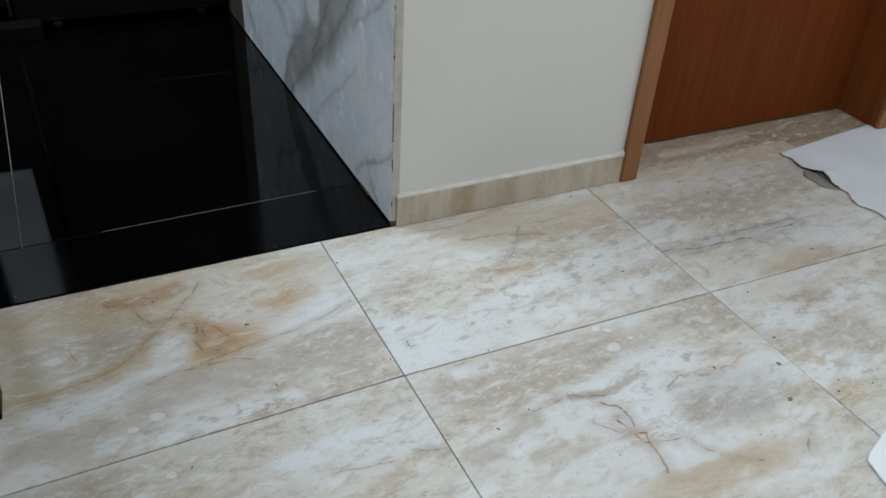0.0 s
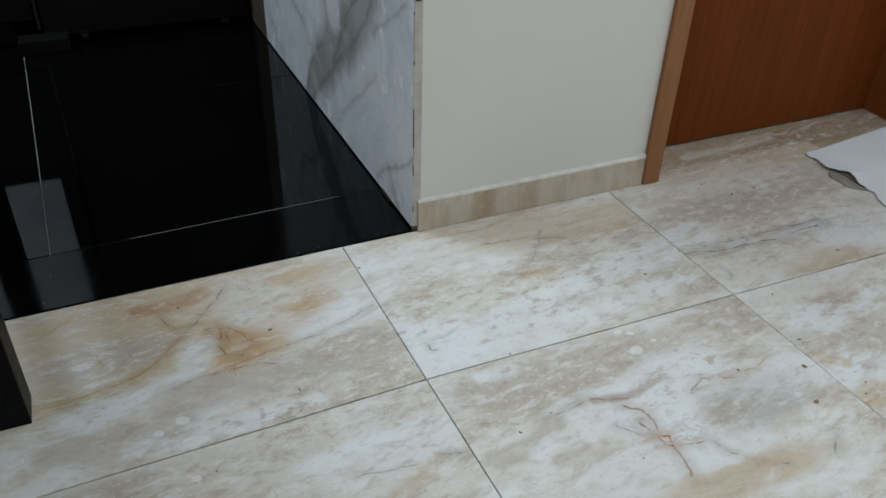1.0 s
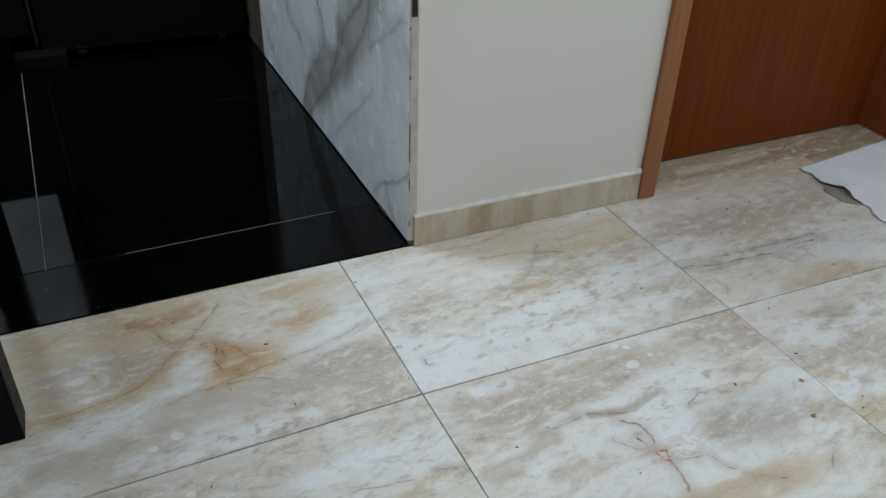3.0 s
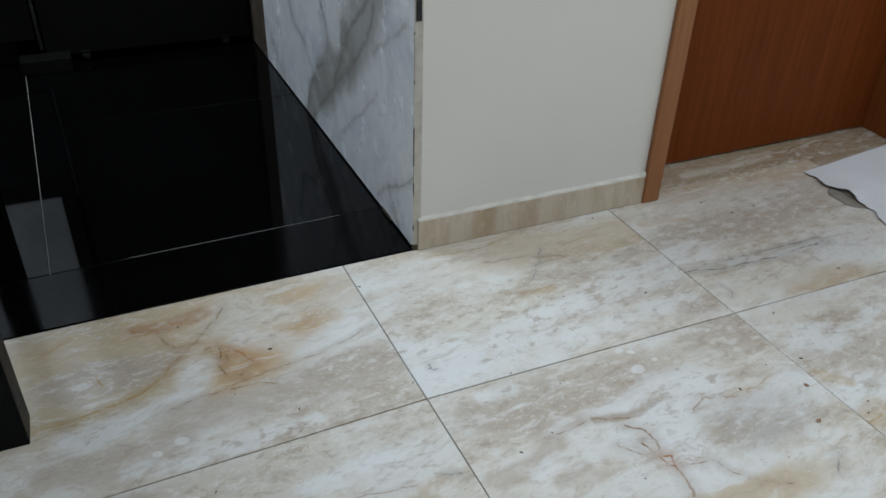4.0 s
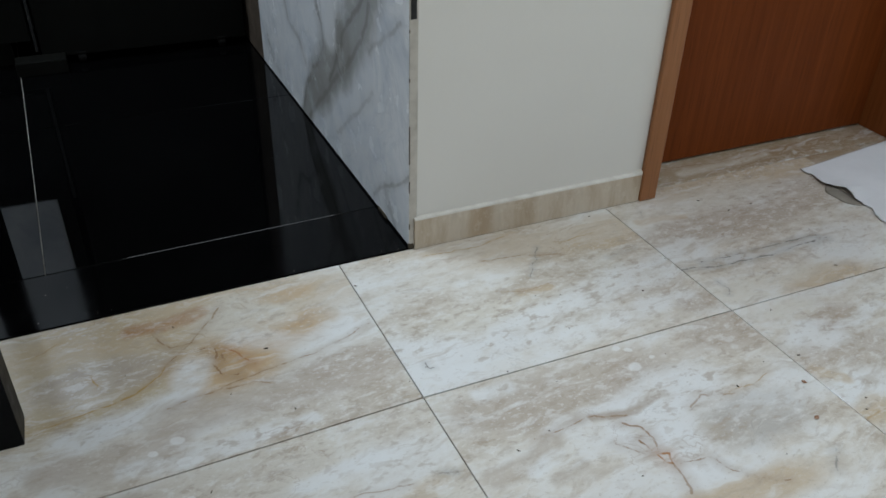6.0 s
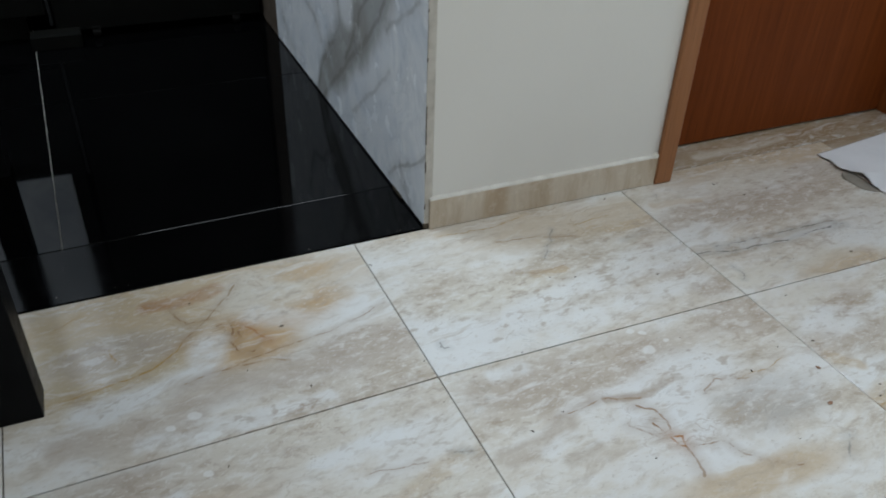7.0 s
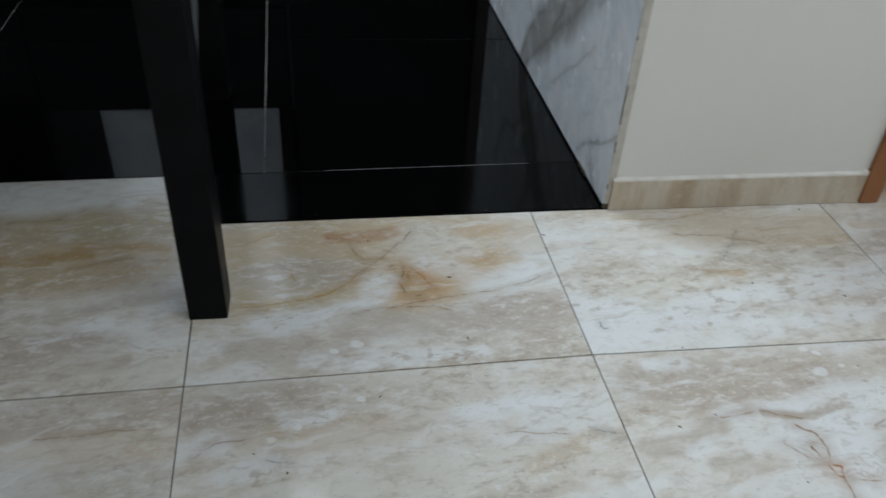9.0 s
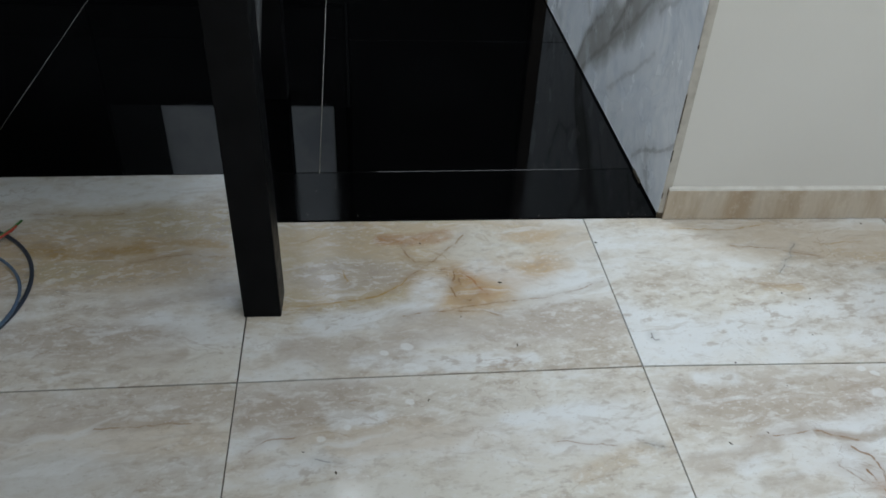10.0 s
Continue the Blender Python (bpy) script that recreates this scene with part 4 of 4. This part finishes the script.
# two seed husks, split along one side
def seed_husk(x, y, turn, size, label):
    bm = bmesh.new()
    rows = []
    for i in range(9):
        u = i / 8 * 2 - 1
        half = 0.30 * size * (1 - abs(u) ** 1.8) + 0.0002
        rows.append([bm.verts.new((u * size * 0.5, half * math.cos(a), 0.0006 + half * 0.6 * math.sin(a) + 0.0008 * u * u)) for a in (0.0, 0.7, 1.4, 2.1, 2.8, 3.14)])
    for a, b in zip(rows, rows[1:]):
        for k in range(5):
            bm.faces.new((a[k], b[k], b[k + 1], a[k + 1]))
    ob = part("seed_husk", bm, HUSK, smooth=True)
    mod = ob.modifiers.new("thickness", "SOLIDIFY")
    mod.thickness = 0.0004
    ob.matrix_world = pose(x, y, 0.0005, 0, 0, turn)
    return tagged(ob, label, "seed husk", "husks on the floor")


seed_husk(0.436, -0.593, 118, 0.0085, "small reddish-brown seed husk lying on the tiles")
seed_husk(0.395, -0.661, 12, 0.0095, "small brown seed husk with a dark tip on the tiles")

# crumbs on the tiles
rng = random.Random(21)
bm = bmesh.new()
crumbs = [(0.330, -0.56), (0.30, -0.70), (-0.11, -0.333), (0.41, -0.53)]
crumbs += [(rng.uniform(-0.65, 0.8), rng.uniform(-0.85, -0.02)) for _ in range(46)]
for x, y in crumbs:
    r = rng.uniform(0.0007, 0.0022)
    bmesh.ops.create_icosphere(bm, subdivisions=1, radius=1.0, matrix=Matrix.Translation((x, y, r * 0.4)) @ Matrix.Rotation(rng.uniform(0, 3.1), 4, "Z") @ Matrix.Diagonal((r * rng.uniform(1, 2.6), r * 0.8, r * 0.5, 1)))
crumb = part("floor_crumbs", bm, DEBRIS_AND_SHADE)
tagged(crumb, "tiny dark seed husks and crumbs scattered on the tiles", "crumbs", kind="stuff")

bm = bmesh.new()
for k in range(16):
    x, y = (rng.uniform(-0.7, -0.02), rng.uniform(0.006, 0.016)) if k < 9 else (rng.uniform(-1.3, -0.03), rng.uniform(0.05, 1.2))
    r = rng.uniform(0.0004, 0.0010)
    bmesh.ops.create_icosphere(bm, subdivisions=1, radius=1.0, matrix=Matrix.Translation((x, y, r * 0.4)) @ Matrix.Rotation(rng.uniform(0, 3.1), 4, "Z") @ Matrix.Diagonal((r * rng.uniform(1, 2.2), r, r * 0.5, 1)))
specks = part("granite_specks", bm, GREY_GROUT)
tagged(specks, "tiny pale dust specks on the black granite", "specks", kind="stuff")

# ---------------------------------------------------------------- floor pieces
tile_meshes = {}


def slab_piece(name, x0, x1, y0, y1, material, parent, gap=1.0):
    """A tile with a fine chamfer; y0 and y1 are its front and back edge, or pairs of them (at x0 and at x1); x0 and x1 may be pairs too (in front, behind). Alike sizes share a mesh."""
    thick, c = 0.004, 0.0007
    f0, f1 = y0 if isinstance(y0, tuple) else (y0, y0)
    l0, l1 = x0 if isinstance(x0, tuple) else (x0, x0)
    r0, r1 = x1 if isinstance(x1, tuple) else (x1, x1)
    b0, b1 = y1 if isinstance(y1, tuple) else (y1, y1)
    px, py = (l0 + l1 + r0 + r1) / 4, (f0 + f1 + b0 + b1) / 4
    gx, gy = JOINT_X * gap / 2, JOINT_Y * gap / 2
    corners = [(l0 + gx - px, f0 + gy - py, 1, 1), (r0 - gx - px, f1 + gy - py, -1, 1), (r1 - gx - px, b1 - gy - py, -1, -1), (l1 + gx - px, b0 - gy - py, 1, -1)]
    key = (material.name, *(round(v, 4) for k in corners for v in k[:2]))
    if key not in tile_meshes:
        bm = bmesh.new()
        rings = [[bm.verts.new((x + sx * inset, y + sy * inset, z)) for x, y, sx, sy in corners] for inset, z in ((0, -thick), (0, -c), (c, 0))]
        for p, q in zip(rings, rings[1:]):
            for k in range(4):
                bm.faces.new((p[k], p[(k + 1) % 4], q[(k + 1) % 4], q[k]))
        bm.faces.new(rings[-1])
        tile_meshes[key] = mesh_of(name, bm, material)
    ob = new(name, tile_meshes[key])
    ob.parent = parent
    ob.location = (px, py, 0)
    return ob


def row(x):
    """The long joint, which drifts from the wall's line."""
    return YA + (0.028 if x < XA else -0.006) * (x - XA)


def skew(x, y):
    """The cross joints lean a little against the wall."""
    return x - 0.031 * (y - YA) if WEST < x < EAST else x


def granite_front(x):
    return -0.001 + 0.012 * max(x, NOTCH_X)


def granite_joint(x):
    return 0.178 + 0.024 * max(x, -1.4)


cross = [XA + 0.61 * k for k in range(-6, 0)] + [XA + 0.596 * k for k in range(0, 5)]
for col, (x0, x1) in enumerate(zip(cross, cross[1:]), -6):
    a, b = max(x0, WEST), min(x1, EAST)
    if b - a < 0.02:
        continue
    material = FIGURED.get((col, 0), BEIGE)
    if b <= XA - 0.6:
        back = tuple(granite_joint(x) - 0.002 for x in (a, b))
    elif b <= XA + 0.01:
        back = tuple(granite_front(x) for x in (a, b))
    else:
        back = (granite_front(a) if a < -0.1 else 0.027 if a < 1.2 else 0.0, 0.0 if b < 0.5 or a > 1.2 else 0.027)
    edge = (row(a), row(b))
    if col == -2:
        # this tile is cut out round the corner of the granite
        g = JOINT_Y / 2
        outline = [(skew(a, edge[0]) + g, edge[0] + g), (skew(b, edge[1]) - g, edge[1] + g), (skew(b, 0) - g, granite_front(b) - g), (NOTCH_X, granite_front(b) - g), (NOTCH_X, granite_joint(NOTCH_X) - g), (skew(a, 0.15) + g, granite_joint(a) - g)]
        bm = bmesh.new()
        low, high = [[bm.verts.new((x, y, z)) for x, y in outline] for z in (-0.004, 0.0)]
        bm.faces.new(high)
        n = len(outline)
        for k in range(n):
            bm.faces.new((low[k], low[(k + 1) % n], high[(k + 1) % n], high[k]))
        part("floor_tile", bm, material, floor)
    else:
        slab_piece("floor_tile", (skew(a, edge[0]), skew(a, back[0])), (skew(b, edge[1]), skew(b, back[1])), edge, back, material, floor)
    step = 0
    while min(edge) > SOUTH + 0.02:
        step += 1
        front = tuple(max(y - TILE, SOUTH) for y in edge)
        slab_piece("floor_tile", (skew(a, front[0]), skew(a, edge[0])), (skew(b, front[1]), skew(b, edge[1])), front, edge, FIGURED.get((col, step), BEIGE), floor)
        edge = front
# this marble's colour carries the shade of the door recess
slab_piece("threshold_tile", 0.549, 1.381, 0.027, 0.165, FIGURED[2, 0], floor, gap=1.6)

slab_piece("threshold_slab", NOTCH_X, -0.0005, (granite_front(NOTCH_X) + 0.003, 0.002), (granite_joint(NOTCH_X), granite_joint(0)), WORN_GRANITE, kitchen_floor, gap=0.8)
kx = [-0.0005, -0.662, -1.342, -2.03, -2.72, WEST]
ky = [0.178, 0.833, 1.498, NORTH]


def lean(x, y):
    """The granite's side joints lean a little away from the wall."""
    return x - 0.035 * (y - 0.178) if WEST < x < -0.1 else x


for x1, x0 in zip(kx, kx[1:]):
    for y0, y1 in zip(ky, ky[1:]):
        near = (granite_joint(x0), granite_joint(x1)) if y0 == ky[0] else y0
        slab_piece("granite_tile", (lean(x0, y0), lean(x0, y1)), (lean(x1, y0), lean(x1, y1)), near, y1, GRANITE, kitchen_floor, gap=0.8)
